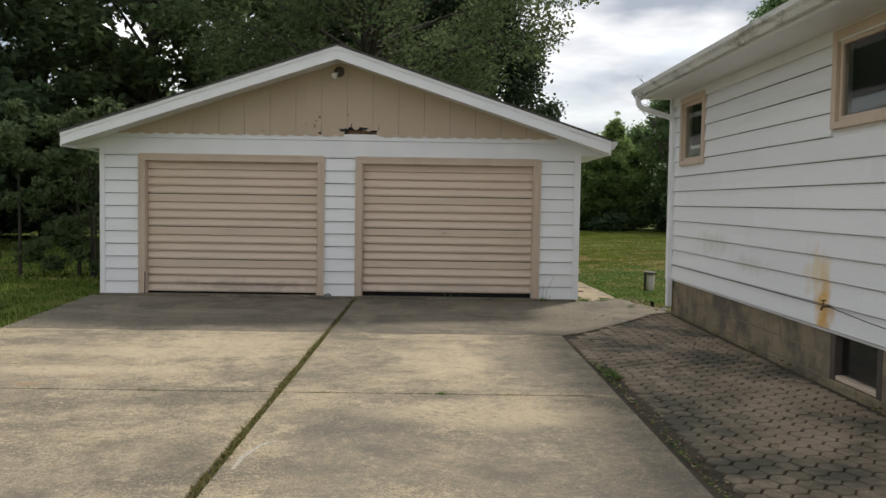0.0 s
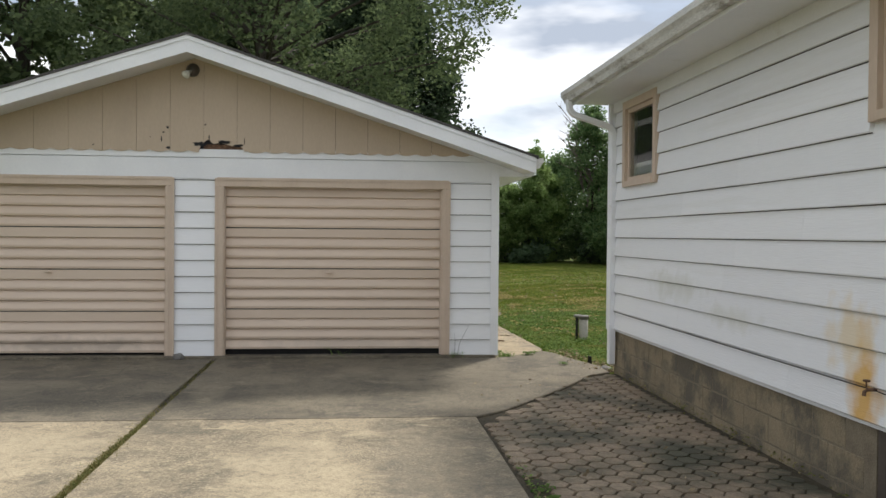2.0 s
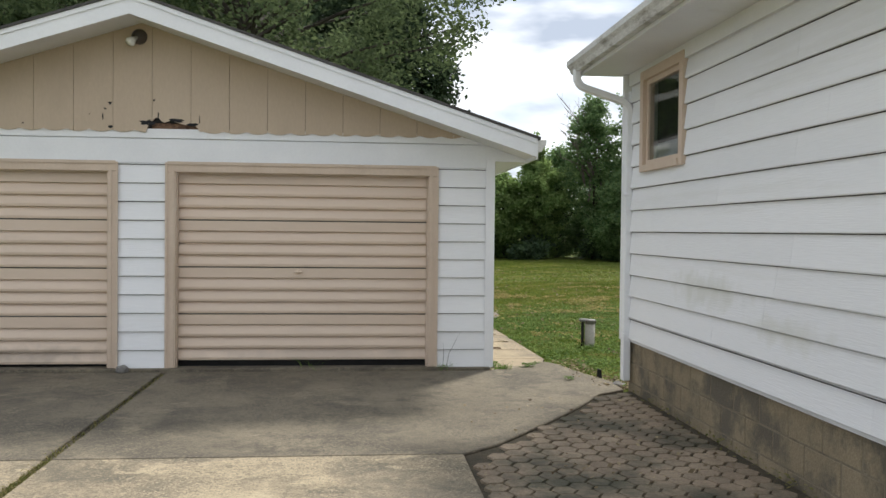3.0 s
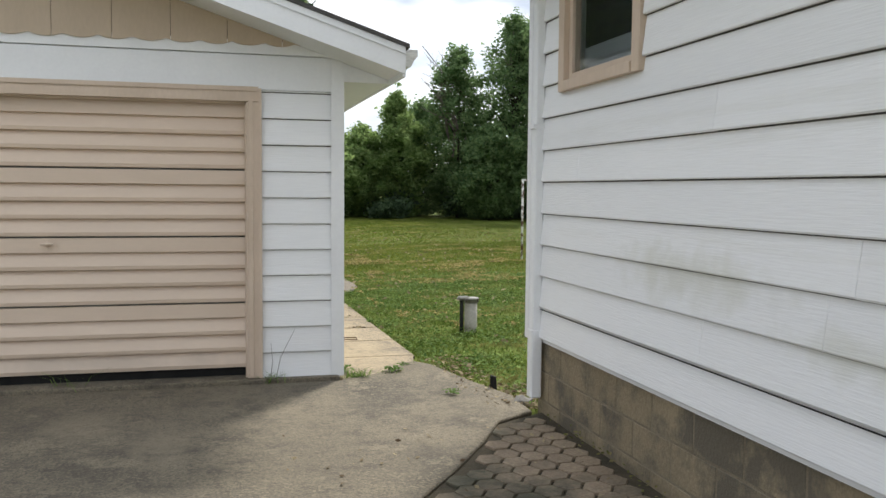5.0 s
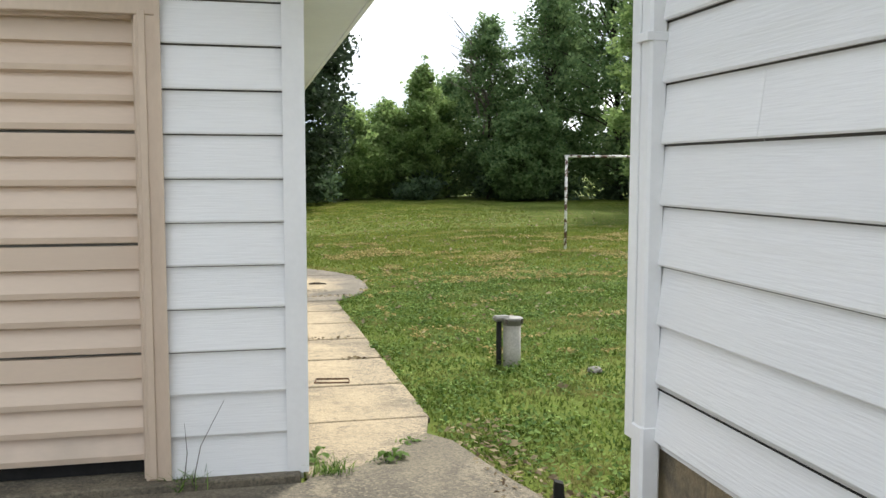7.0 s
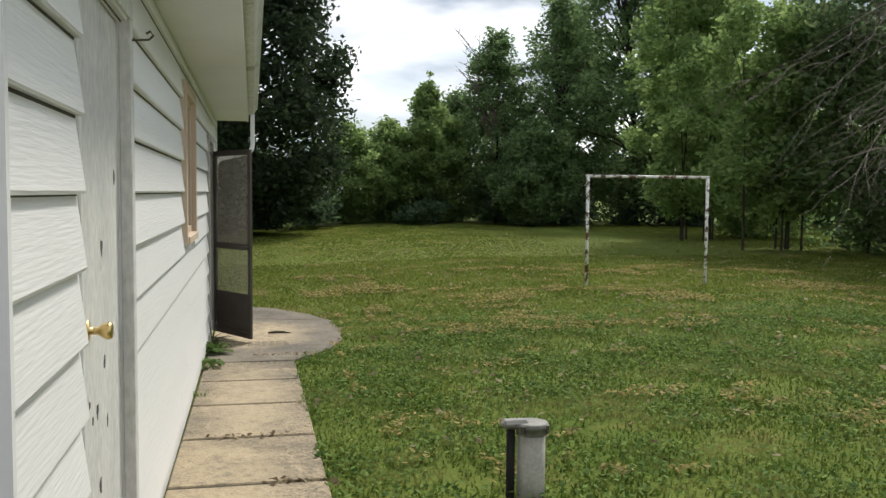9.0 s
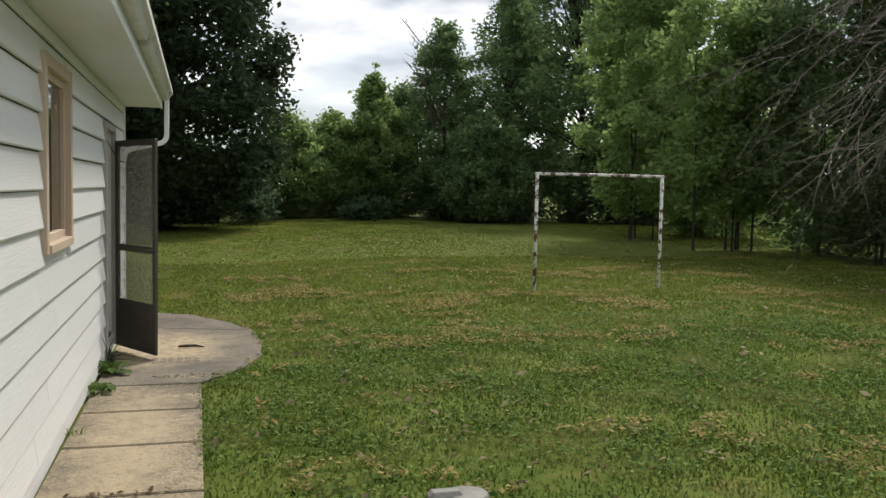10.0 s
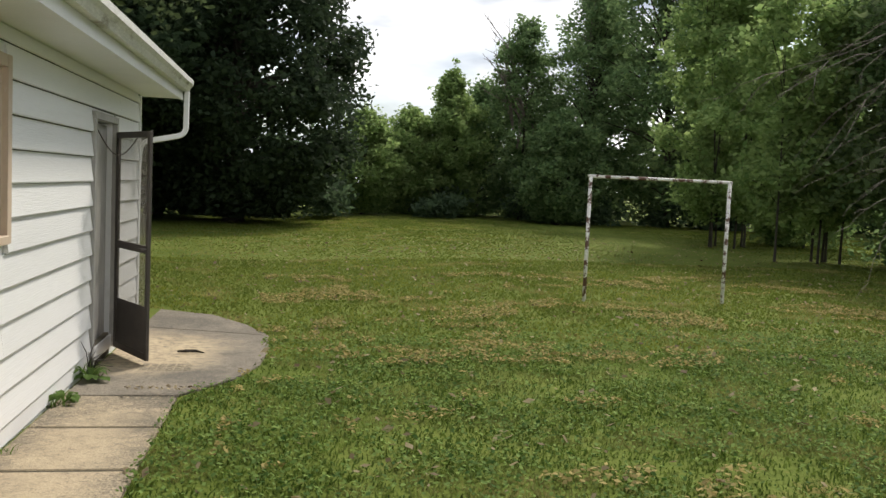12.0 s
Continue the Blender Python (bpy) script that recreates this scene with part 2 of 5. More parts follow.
for _c, _x, _y, _rx, _ry, _k in (
        ((0.115, 0.104, 0.084), -1.35, -9.0, 0.9, 1.7, 0.6), ((0.12, 0.108, 0.086), -1.15, -5.6, 0.55, 1.5, 0.5),
        ((0.11, 0.10, 0.082), -2.75, -8.5, 0.5, 1.3, 0.6), ((0.12, 0.106, 0.084), -5.0, -9.3, 1.6, 0.6, 0.45),
        ((0.46, 0.385, 0.26), -5.3, -5.2, 1.9, 0.28, 0.55), ((0.46, 0.385, 0.26), -5.7, -6.2, 1.3, 0.22, 0.55),
        ((0.44, 0.37, 0.25), -4.3, -4.6, 0.7, 0.5, 0.6), ((0.46, 0.385, 0.26), -2.2, -5.4, 0.5, 0.9, 0.6),
        ((0.45, 0.375, 0.25), -1.9, -7.6, 0.9, 0.45, 0.6), ((0.44, 0.37, 0.25), -6.2, -8.4, 1.0, 0.35, 0.6),
        ((0.27, 0.145, 0.07), -5.62, -6.80, 0.14, 0.07, 0.6), ((0.27, 0.145, 0.07), -5.25, -6.45, 0.08, 0.07, 0.55)):
    add_wash(CONCRETE, _c, _x, _y, _rx, _ry, _k)
for _x, _y, _rx, _ry in ((-2.7, -1.7, 0.30, 0.35), (-1.75, -1.15, 0.22, 0.35), (-1.25, -1.75, 0.16, 0.40), (-3.2, -2.4, 0.16, 0.6), (-5.4, -1.9, 0.8, 0.3)):
    add_wash(CONCRETE_DARK, (0.235, 0.20, 0.14), _x, _y, _rx, _ry, 0.5)
add_wash(PATIO, (0.46, 0.37, 0.24), 0.35, 8.25, 0.70, 1.10, 0.95)
add_wash(WALKWAY, (0.42, 0.34, 0.225), 0.40, 4.9, 0.30, 1.2, 0.7)
add_wash(WALKWAY, (0.44, 0.355, 0.23), 0.28, 3.0, 0.32, 0.9, 0.7)
add_wash(WALKWAY, (0.44, 0.355, 0.23), 0.35, 1.2, 0.32, 0.8, 0.6)
MORTAR = mat("painted_mortar", (0.13, 0.105, 0.07), (0.21, 0.175, 0.12), 6, 0.9, 0.5, 80)
BLOCK = mat("foundation_block_paint", (0.20, 0.16, 0.10), (0.27, 0.217, 0.137), 1.6, 0.85, 0.5, 70, spots=(0.105, 0.09, 0.064), spot_at=0.52, spot_scale=1.5, rand=0.07, soft_spot=0.05)
PAVER = mat("clay_paver", (0.185, 0.14, 0.096), (0.295, 0.232, 0.162), 1.8, 0.9, 0.6, 55, spots=(0.062, 0.060, 0.038), spot_at=0.53, spot_scale=0.75, rand=0.14, grain=0.22, soft_spot=0.07)
for _link in [k for k in PAVER.node_tree.links if k.from_node.type == "TEX_COORD"]:
    # one pattern across all the pavers, not one for each
    PAVER.node_tree.links.new(PAVER.node_tree.nodes.new("ShaderNodeNewGeometry").outputs["Position"], _link.to_socket)
SOIL = mat("joint_soil", (0.035, 0.03, 0.018), (0.075, 0.06, 0.036), 8, 1.0, 0.8, 80)
SHINGLE = mat("asphalt_shingle", (0.05, 0.048, 0.045), (0.09, 0.085, 0.08), 6, 0.95, 0.6, 120)
DARK = mat("black_plastic_and_gap_shade", (0.012, 0.012, 0.012), (0.02, 0.02, 0.019), 8, 0.8, 0.1, spec=0.2)
LAWN = mat("lawn_turf", (0.075, 0.110, 0.018), (0.135, 0.165, 0.034), 0.45, 0.95, 0.9, 38, spots=(0.15, 0.135, 0.04), spot_at=0.62, spot_scale=1.6, spec=0.1)
GRASS = leaf_mat("grass_blades", (0.036, 0.074, 0.014), (0.185, 0.250, 0.050), (0.36, 0.31, 0.13))
# Brighter, yellower copy for farther grass: its backlit glow is put into the colour
GRASS_FAR = leaf_mat("grass_blades_with_glow", (0.095, 0.135, 0.022), (0.25, 0.285, 0.055), (0.42, 0.34, 0.15))
STRAW = leaf_mat("straw_bits", (0.17, 0.145, 0.05), (0.46, 0.37, 0.15))
WEED = leaf_mat("weed_leaves", (0.035, 0.088, 0.015), (0.22, 0.32, 0.085))
DRY_GRASS = leaf_mat("dry_grass", (0.10, 0.12, 0.03), (0.26, 0.22, 0.10))
LITTER = leaf_mat("dry_leaves", (0.09, 0.06, 0.035), (0.42, 0.35, 0.22))
BARK = mat("bark", (0.03, 0.025, 0.018), (0.065, 0.055, 0.042), 5, 0.95, 0.8, 30, stretch=(1, 1, 0.25))
DEADWOOD = mat("bare_twigs", (0.13, 0.103, 0.088), (0.24, 0.20, 0.175), 5, 0.9, 0.4, 30)
LEAF_DARK = leaf_mat("leaves_dark", (0.044, 0.074, 0.040), (0.10, 0.15, 0.078), through_light=0.56)
LEAF_MAPLE = leaf_mat("leaves_maple", (0.026, 0.044, 0.024), (0.062, 0.092, 0.046), through_light=0.45)
LEAF_OLIVE = leaf_mat("leaves_olive", (0.062, 0.092, 0.045), (0.15, 0.195, 0.09), through_light=0.6)
LEAF_MID = leaf_mat("leaves_mid", (0.10, 0.175, 0.072), (0.23, 0.325, 0.14), through_light=0.6)
LEAF_LIGHT = leaf_mat("leaves_light", (0.16, 0.255, 0.085), (0.32, 0.42, 0.16), through_light=0.62)
GLASS = glass_mat("window_glass", (0.75, 0.8, 0.8))
# Near-black that stands in for shade inside rooms, holes and splits
BLACK = mat("painted_interior_shade", (0.012, 0.013, 0.014), (0.02, 0.02, 0.022), 3, 0.9, 0.0)
RUST = mat("flaking_white_paint", (0.62, 0.61, 0.57), (0.72, 0.71, 0.68), 8, 0.6, 0.4, 40, spots=(0.10, 0.05, 0.032), spot_at=0.52, spot_scale=7, stretch=(1, 1, 1), soft_spot=0.02)
BROWN_METAL = mat("brown_enamel", (0.055, 0.045, 0.038), (0.085, 0.07, 0.058), 6, 0.45, 0.05)
PIPE = mat("grey_pvc", (0.25, 0.245, 0.215), (0.36, 0.35, 0.31), 5, 0.6, 0.15)
BRASS = mat("brass", (0.62, 0.45, 0.18), (0.75, 0.56, 0.25), 9, 0.28, 0.0, metal=1.0)


def add_stain(m, colour, axis_y, axis_z, size_y, size_z, strength, scale=3.0, along="y"):
    """A blotchy stain on a wall that runs along y, centred at (axis_y, axis_z)."""
    n, l = m.node_tree.nodes, m.node_tree.links
    p = n["Principled BSDF"]
    old = p.inputs["Base Color"].links[0].from_socket
    co = n.new("ShaderNodeTexCoord")
    nz = n.new("ShaderNodeTexNoise")
    nz.inputs["Scale"].default_value = scale
    nz.inputs["Detail"].default_value = 6
    l.new(co.outputs["Object"], nz.inputs["Vector"])
    mp = n.new("ShaderNodeMapping")
    mp.vector_type = "POINT"
    mp.inputs["Scale"].default_value = (0, 1 / size_y, 1 / size_z) if along == "y" else (1 / size_y, 0, 1 / size_z)
    mp.inputs["Location"].default_value = (0, -axis_y / size_y, -axis_z / size_z) if along == "y" else (-axis_y / size_y, 0, -axis_z / size_z)
    l.new(co.outputs["Object"], mp.inputs["Vector"])
    ln = n.new("ShaderNodeVectorMath")
    ln.operation = "LENGTH"
    l.new(mp.outputs[0], ln.inputs[0])
    su = n.new("ShaderNodeMath")
    su.operation = "MULTIPLY_ADD"
    l.new(nz.outputs["Fac"], su.inputs[0])
    su.inputs[1].default_value = 1.7
    l.new(ln.outputs["Value"], su.inputs[2])
    mr = n.new("ShaderNodeMapRange")
    mr.inputs["From Min"].default_value, mr.inputs["From Max"].default_value = 1.15, 1.85
    mr.inputs["To Min"].default_value, mr.inputs["To Max"].default_value = strength, 0.0
    l.new(su.outputs[0], mr.inputs["Value"])
    x = n.new("ShaderNodeMix")
    x.data_type = "RGBA"
    l.new(mr.outputs[0], x.inputs[0])
    l.new(old, x.inputs[6])
    x.inputs[7].default_value = (*colour, 1)
    l.new(x.outputs[2], p.inputs["Base Color"])
    return m


WHITE_HOUSE = mat("white_house_siding_paint", (0.74, 0.75, 0.755), (0.805, 0.81, 0.81), 0.9, 0.42, 0.24, 75, stretch=(0.08, 0.08, 1.6), spots=(0.62, 0.62, 0.57), spot_at=0.68, spot_scale=1.2, rand=0.025, grain=0.025, soft_spot=0.12)
add_stain(TAN_DOOR, (0.33, 0.27, 0.21), -5.3, 0.16, 1.3, 0.13, 0.75, 6.0, "x")
add_stain(TAN_DOOR, (0.40, 0.33, 0.26), -1.9, 0.16, 1.4, 0.10, 0.5, 6.0, "x")
add_stain(WHITE_HOUSE, (0.62, 0.36, 0.09), -6.36, 0.66, 0.20, 0.42, 0.95, 5.0)
add_stain(WHITE_HOUSE, (0.66, 0.50, 0.24), -6.22, 0.98, 0.34, 0.26, 0.6, 7.0)
add_stain(WHITE_HOUSE, (0.42, 0.42, 0.30), -3.2, 1.10, 0.8, 0.16, 0.35, 6.0)
add_stain(WHITE_HOUSE, (0.45, 0.45, 0.33), -4.5, 0.92, 0.6, 0.12, 0.3, 6.0)
CAP = mat("aged_metal_cap", (0.13, 0.128, 0.115), (0.21, 0.205, 0.185), 9, 0.6, 0.2)
STONE = mat("grey_stone", (0.13, 0.125, 0.115), (0.22, 0.21, 0.19), 9, 0.9, 0.5, 60)
BULB = mat("bulb_glass", (0.7, 0.7, 0.66), (0.8, 0.8, 0.76), 9, 0.15, 0.0)
GREY_DOOR = mat("grey_door_paint", (0.34, 0.33, 0.31), (0.46, 0.45, 0.42), 3, 0.6, 0.2, 40, stretch=(1, 1, 0.2))
OLD_WHITE = mat("chipped_white_door_paint", (0.55, 0.56, 0.55), (0.66, 0.66, 0.64), 3, 0.55, 0.25, 40, stretch=(1, 1, 0.5), spots=(0.30, 0.29, 0.26), spot_at=0.68, spot_scale=7)
BLIND = mat("grey_blind", (0.35, 0.36, 0.38), (0.42, 0.43, 0.45), 6, 0.8, 0.1)
GUTTER = mat("dirty_white_gutter", (0.55, 0.55, 0.52), (0.66, 0.66, 0.63), 2.5, 0.5, 0.1, 30, stretch=(1, 0.6, 3), spots=(0.22, 0.20, 0.16), spot_at=0.60, spot_scale=2.2)


def screen_mat():
    m = bpy.data.materials.new("insect_screen")
    m.use_nodes = True
    n, l = m.node_tree.nodes, m.node_tree.links
    p = n["Principled BSDF"]
    p.inputs["Base Color"].default_value = (0.42, 0.40, 0.36, 1)
    p.inputs["Roughness"].default_value = 0.7
    t = n.new("ShaderNodeBsdfTransparent")
    x = n.new("ShaderNodeMixShader")
    x.inputs[0].default_value = 0.32
    l.new(t.outputs[0], x.inputs[1])
    l.new(p.outputs[0], x.inputs[2])
    l.new(x.outputs[0], n["Material Output"].inputs["Surface"])
    return m


SCREEN = screen_mat()
# Dark colour for the painted shade line under laps, and for bare paint chips
LAP_SHADE_CHIPS = mat("lap_shade_and_bare_chips", (0.05, 0.05, 0.05), (0.10, 0.095, 0.09), 9, 0.95, 0.1)

# ---- builders ----
ORIGIN = {}


def thing(name, base, label, category, group="", kind=""):
    ob = new(name)
    ob.empty_display_size = 0.1
    ob.location = base
    ORIGIN[ob.name] = Vector(base)
    return tagged(ob, label, category, group, kind)


def part(name, bm, material, parent=None, label="", smooth=False):
    me = bpy.data.meshes.new(name)
    bm.normal_update()
    bm.to_mesh(me)
    bm.free()
    me.materials.append(material)
    if smooth:
        me.polygons.foreach_set("use_smooth", [True] * len(me.polygons))
    return adopt(new(name, me), parent, label)


def adopt(ob, parent, label=""):
    if parent:
        ob.parent = parent
        if parent.name in ORIGIN:
            ob.matrix_parent_inverse = Matrix.Translation(-ORIGIN[parent.name])
    if label:
        ob["label"] = label
    return ob


def box(bm, x0, x1, y0, y1, z0, z1, bevel=0.0):
    """Adds a box between two corners, with eased edges if bevel is given."""
    m = Matrix.LocRotScale(((x0 + x1) / 2, (y0 + y1) / 2, (z0 + z1) / 2), None, (abs(x1 - x0), abs(y1 - y0), abs(z1 - z0)))
    made = bmesh.ops.create_cube(bm, size=1.0, matrix=m)
    if bevel:
        edges = list({e for v in made["verts"] for e in v.link_edges})
        bmesh.ops.bevel(bm, geom=edges, offset=bevel, segments=1, affect="EDGES")
    return bm


def block(x0, x1, y0, y1, z0, z1, bevel=0.0):
    return box(bmesh.new(), x0, x1, y0, y1, z0, z1, bevel)


def prism(bm, ring, offset):
    """A solid from a closed ring of points, pushed along offset."""
    a = [bm.verts.new(p) for p in ring]
    b = [bm.verts.new(Vector(p) + Vector(offset)) for p in ring]
    k = len(ring)
    bm.faces.new(a)
    bm.faces.new(b[::-1])
    for i in range(k):
        bm.faces.new((a[i], b[i], b[(i + 1) % k], a[(i + 1) % k]))
    bmesh.ops.recalc_face_normals(bm, faces=bm.faces[:])
    return bm


def tube(bm, points, radii, sides=8):
    """A round tube through points, with a radius at each."""
    rings = []
    for i, p in enumerate(points):
        p = Vector(p)
        d = Vector(points[min(i + 1, len(points) - 1)]) - Vector(points[max(i - 1, 0)])
        q = d.to_track_quat("Z", "Y")
        r = radii[i] if isinstance(radii, (list, tuple)) else radii
        rings.append([bm.verts.new(p + q @ Vector((r * math.cos(a), r * math.sin(a), 0))) for a in (2 * math.pi * k / sides for k in range(sides))])
    for a, b in zip(rings, rings[1:]):
        for k in range(sides):
            bm.faces.new((a[k], a[(k + 1) % sides], b[(k + 1) % sides], b[k]))
    bm.faces.new(rings[0][::-1])
    bm.faces.new(rings[-1])
    return bm


def ground_height(x, y):
    """Ground beside and behind the garage falls a little away from it."""
    fall = min(max(y, 0.0), 10.0) * 0.016
    near = 1.0 - min(max((x - 1.2) / 4.0, 0.0), 1.0)
    return -0.045 - fall * near


def walk_height(y):
    return -0.012 - 0.017 * max(y, 0.0)


def cut_spans(a, b, z0, z1, openings):
    """The stretches of a..b free of openings (a, b, z0, z1) that cover most of the height z0..z1."""
    spans = [(a, b)]
    for oa, ob_, oz0, oz1 in openings:
        if min(z1, oz1) - max(z0, oz0) > 0.45 * (z1 - z0):
            nxt = []
            for s, e in spans:
                if ob_ <= s or oa >= e:
                    nxt.append((s, e))
                else:
                    if oa - s > 0.01:
                        nxt.append((s, oa))
                    if e - ob_ > 0.01:
                        nxt.append((ob_, e))
            spans = nxt
    return spans


def siding(parent, axis, plane, out, a, b, z0, z1, h, openings, material, seam=3.66, first=0.0):
    """Lapped boards, one object each, along axis ('x' or 'y') on the given plane, facing out (+1 or -1)."""
    z, row = z0, 0
    rng = random.Random(int(abs(plane) * 100) + int(abs(a) * 7))
    while z < z1 - 0.02:
        top = min(z + h, z1)
        for s, e in cut_spans(a, b, z, top, openings):
            cuts, c = [s], s + (seam * (0.35 + 0.65 * rng.random()))
            while c < e - 0.5:
                cuts.append(c)
                c += seam
            cuts.append(e)
            for p, q in zip(cuts, cuts[1:]):
                bm = bmesh.new()
                drop = rng.uniform(-0.0015, 0.0015)
                prof = [(0.0, z + 0.002), (0.009, z + 0.002), (0.010, z + 0.0098 + drop), (0.029, z + 0.0082 + drop), (0.033, z + 0.016), (0.009, top + 0.002), (0.0, top + 0.002)]
                if axis == "y":
                    prism(bm, [(plane + out * d, p + 0.001, zz) for d, zz in prof], (0, q - p - 0.002, 0))
                else:
                    prism(bm, [(p + 0.001, plane + out * d, zz) for d, zz in prof], (q - p - 0.002, 0, 0))
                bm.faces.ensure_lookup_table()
                # slot face coloured dark, so the lap's shade line is painted in
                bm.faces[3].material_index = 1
                part("siding_board", bm, material, parent).data.materials.append(LAP_SHADE_CHIPS)
        z += h
        row += 1


# ---- ground ----
def build_ground():
    xs = sorted(set([-400, -150, -60, -30] + [v * 1.0 for v in range(-16, 20)] + [26, 40, 80, 180, 400]))
    ys = sorted(set([-400, -150, -60, -30] + [v * 1.0 for v in range(-18, 24)] + [30, 45, 80, 180, 400]))
    bm = bmesh.new()
    grid = [[bm.verts.new((x, y, ground_height(x, y))) for x in xs] for y in ys]
    for r0, r1 in zip(grid, grid[1:]):
        for i in range(len(xs) - 1):
            bm.faces.new((r0[i], r0[i + 1], r1[i + 1], r1[i]))
    ob = part("ground", bm, LAWN)
    return tagged(ob, "mown green lawn with dry patches and clover", "lawn", kind="structure")


ground = build_ground()

DRIVE_X0, DRIVE_X1, JOINT_X = -7.35, -0.745, -3.52
driveway = tagged(part("driveway", block(DRIVE_X0 + 0.02, DRIVE_X1 - 0.01, -30, -0.02, -0.04, -0.022), SOIL), "old weathered concrete driveway with grassy joints", "driveway", kind="structure")


def slab(ring, z, thick, material, parent, name="concrete_slab"):
    bm = bmesh.new()
    prism(bm, [(x, y, z - thick) for x, y in ring], (0, 0, thick))
    top = [e for e in bm.edges if all(v.co.z > z - 0.001 for v in e.verts)]
    bmesh.ops.bevel(bm, geom=top, offset=0.008, segments=1, affect="EDGES")
    return part(name, bm, material, parent)


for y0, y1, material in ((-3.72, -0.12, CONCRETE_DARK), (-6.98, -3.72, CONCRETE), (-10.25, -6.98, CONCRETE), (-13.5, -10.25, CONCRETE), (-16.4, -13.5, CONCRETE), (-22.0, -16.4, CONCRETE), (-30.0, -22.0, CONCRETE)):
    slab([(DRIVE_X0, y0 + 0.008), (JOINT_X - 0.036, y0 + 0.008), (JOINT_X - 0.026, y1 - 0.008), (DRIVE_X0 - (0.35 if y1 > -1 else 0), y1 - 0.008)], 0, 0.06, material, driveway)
    if y1 < -1:
        slab([(JOINT_X + 0.032, y0 + 0.008), (DRIVE_X1, y0 + 0.008), (DRIVE_X1, y1 - 0.008), (JOINT_X + 0.026, y1 - 0.008)], 0, 0.06, material, driveway)
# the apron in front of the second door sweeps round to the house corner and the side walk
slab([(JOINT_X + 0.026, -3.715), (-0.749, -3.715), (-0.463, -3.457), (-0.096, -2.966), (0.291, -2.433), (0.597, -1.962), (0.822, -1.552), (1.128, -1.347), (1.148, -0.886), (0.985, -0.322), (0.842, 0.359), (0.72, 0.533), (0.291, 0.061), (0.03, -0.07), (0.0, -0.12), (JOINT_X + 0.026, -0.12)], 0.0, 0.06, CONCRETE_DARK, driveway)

side_walk = tagged(part("side_walk", block(0.03, 0.80, 0.0, 9.0, -0.24, -0.20), SOIL), "sun-bleached concrete side walk beside the garage", "path", kind="structure")


def walk_slab(ring, z, material=None):
    ob = slab(ring, z, 0.07, material or WALKWAY, side_walk)
    for v in ob.data.vertices:
        v.co.z += walk_height(v.co.y) - z
    return ob


walk_slab([(0.03, -0.052), (0.31, 0.072), (0.73, 0.556), (0.82, 0.927), (0.03, 0.927)], walk_height(0.5))
for y0, y1 in ((0.93, 1.86), (1.87, 2.80), (2.81, 3.74), (3.75, 4.67), (4.68, 5.55), (5.56, 6.43)):
    walk_slab([(0.03, y0 + 0.013), (0.83, y0 + 0.013), (0.83, y1 - 0.013), (0.03, y1 - 0.013)], walk_height((y0 + y1) / 2))
walk_slab([(0.03, 6.448), (0.80, 6.448), (1.19, 7.055), (1.38, 7.622), (1.44, 8.343), (1.42, 9.25), (0.03, 9.73)], walk_height(7.4), PATIO)
walk_slab([(0.03, 9.752), (1.42, 9.272), (1.16, 9.991), (0.72, 10.763), (0.05, 11.175), (0.03, 11.175)], walk_height(9.0), PATIO)

for yj in (0.93, 1.865, 2.805, 3.745, 4.675, 5.555, 6.44):
    part("joint_soil", block(0.035, 0.825 if yj < 6.5 else 1.40, yj - 0.03, yj + 0.03, walk_height(yj) - 0.05, walk_height(yj) - 0.007), SOIL, side_walk)


part("joint_soil", prism(bmesh.new(), [(0.035, 9.70, -0.22), (1.40, 9.23, -0.22), (1.40, 9.29, -0.22), (0.035, 9.77, -0.22)], (0, 0, 0.04)), SOIL, side_walk)

# ---- garage ----
GX0, GX1, GY1 = -7.57, 0.0, 9.50
PEAK_X, ROOF_Z, SLOPE, EAVE, FRONT = -3.785, 3.915, 0.328, 0.40, 0.58
garage = thing("garage", (PEAK_X, 4.6, 0), "white clapboard double garage with tan gable panel", "garage")


def roof_z(x):
    return ROOF_Z - SLOPE * abs(x - PEAK_X)


DOORS = ((-6.96, -4.04), (-3.525, -0.605))
DOOR_TOP, TRIM_W = 2.24, 0.10
bm = bmesh.new()
edges = [GX0, DOORS[0][0] + TRIM_W, DOORS[0][1] - TRIM_W, DOORS[1][0] + TRIM_W, DOORS[1][1] - TRIM_W, GX1]
for i in (0, 2, 4):
    box(bm, edges[i], edges[i + 1], 0, 0.14, 0.0, DOOR_TOP - TRIM_W)
box(bm, GX0, GX1, 0, 0.14, DOOR_TOP - TRIM_W, 2.6)
prism(bm, [(GX0, 0.0, 2.6), (GX1, 0.0, 2.6), (PEAK_X, 0.0, 3.72)], (0, 0.14, 0))
wall_front = part("wall_front", bm, TRIM_WHITE, garage)
SIDE_OPEN = [(0.80, 1.58, 0.0, 2.03), (4.24, 5.09, 1.13, 2.07), (7.38, 8.20, -0.1, 1.93)]
ycur = 0.14
for a, b, z0, z1 in SIDE_OPEN:
    part("wall_panel", block(-0.12, 0.0, ycur, a, -0.2, 2.5), TRIM_WHITE, garage)
    part("wall_panel", block(-0.12, 0.0, a, b, z1, 2.5), TRIM_WHITE, garage)
    if z0 > 0.5:
        part("wall_panel", block(-0.12, 0.0, a, b, -0.2, z0), TRIM_WHITE, garage)
    ycur = b
wall_side = part("wall_side", block(-0.12, 0.0, ycur, GY1, -0.2, 2.5), TRIM_WHITE, garage)
bm = block(GX0, GX0 + 0.12, 0.14, GY1, 0, 2.5)
part("wall_far_side", bm, TRIM_WHITE, garage)
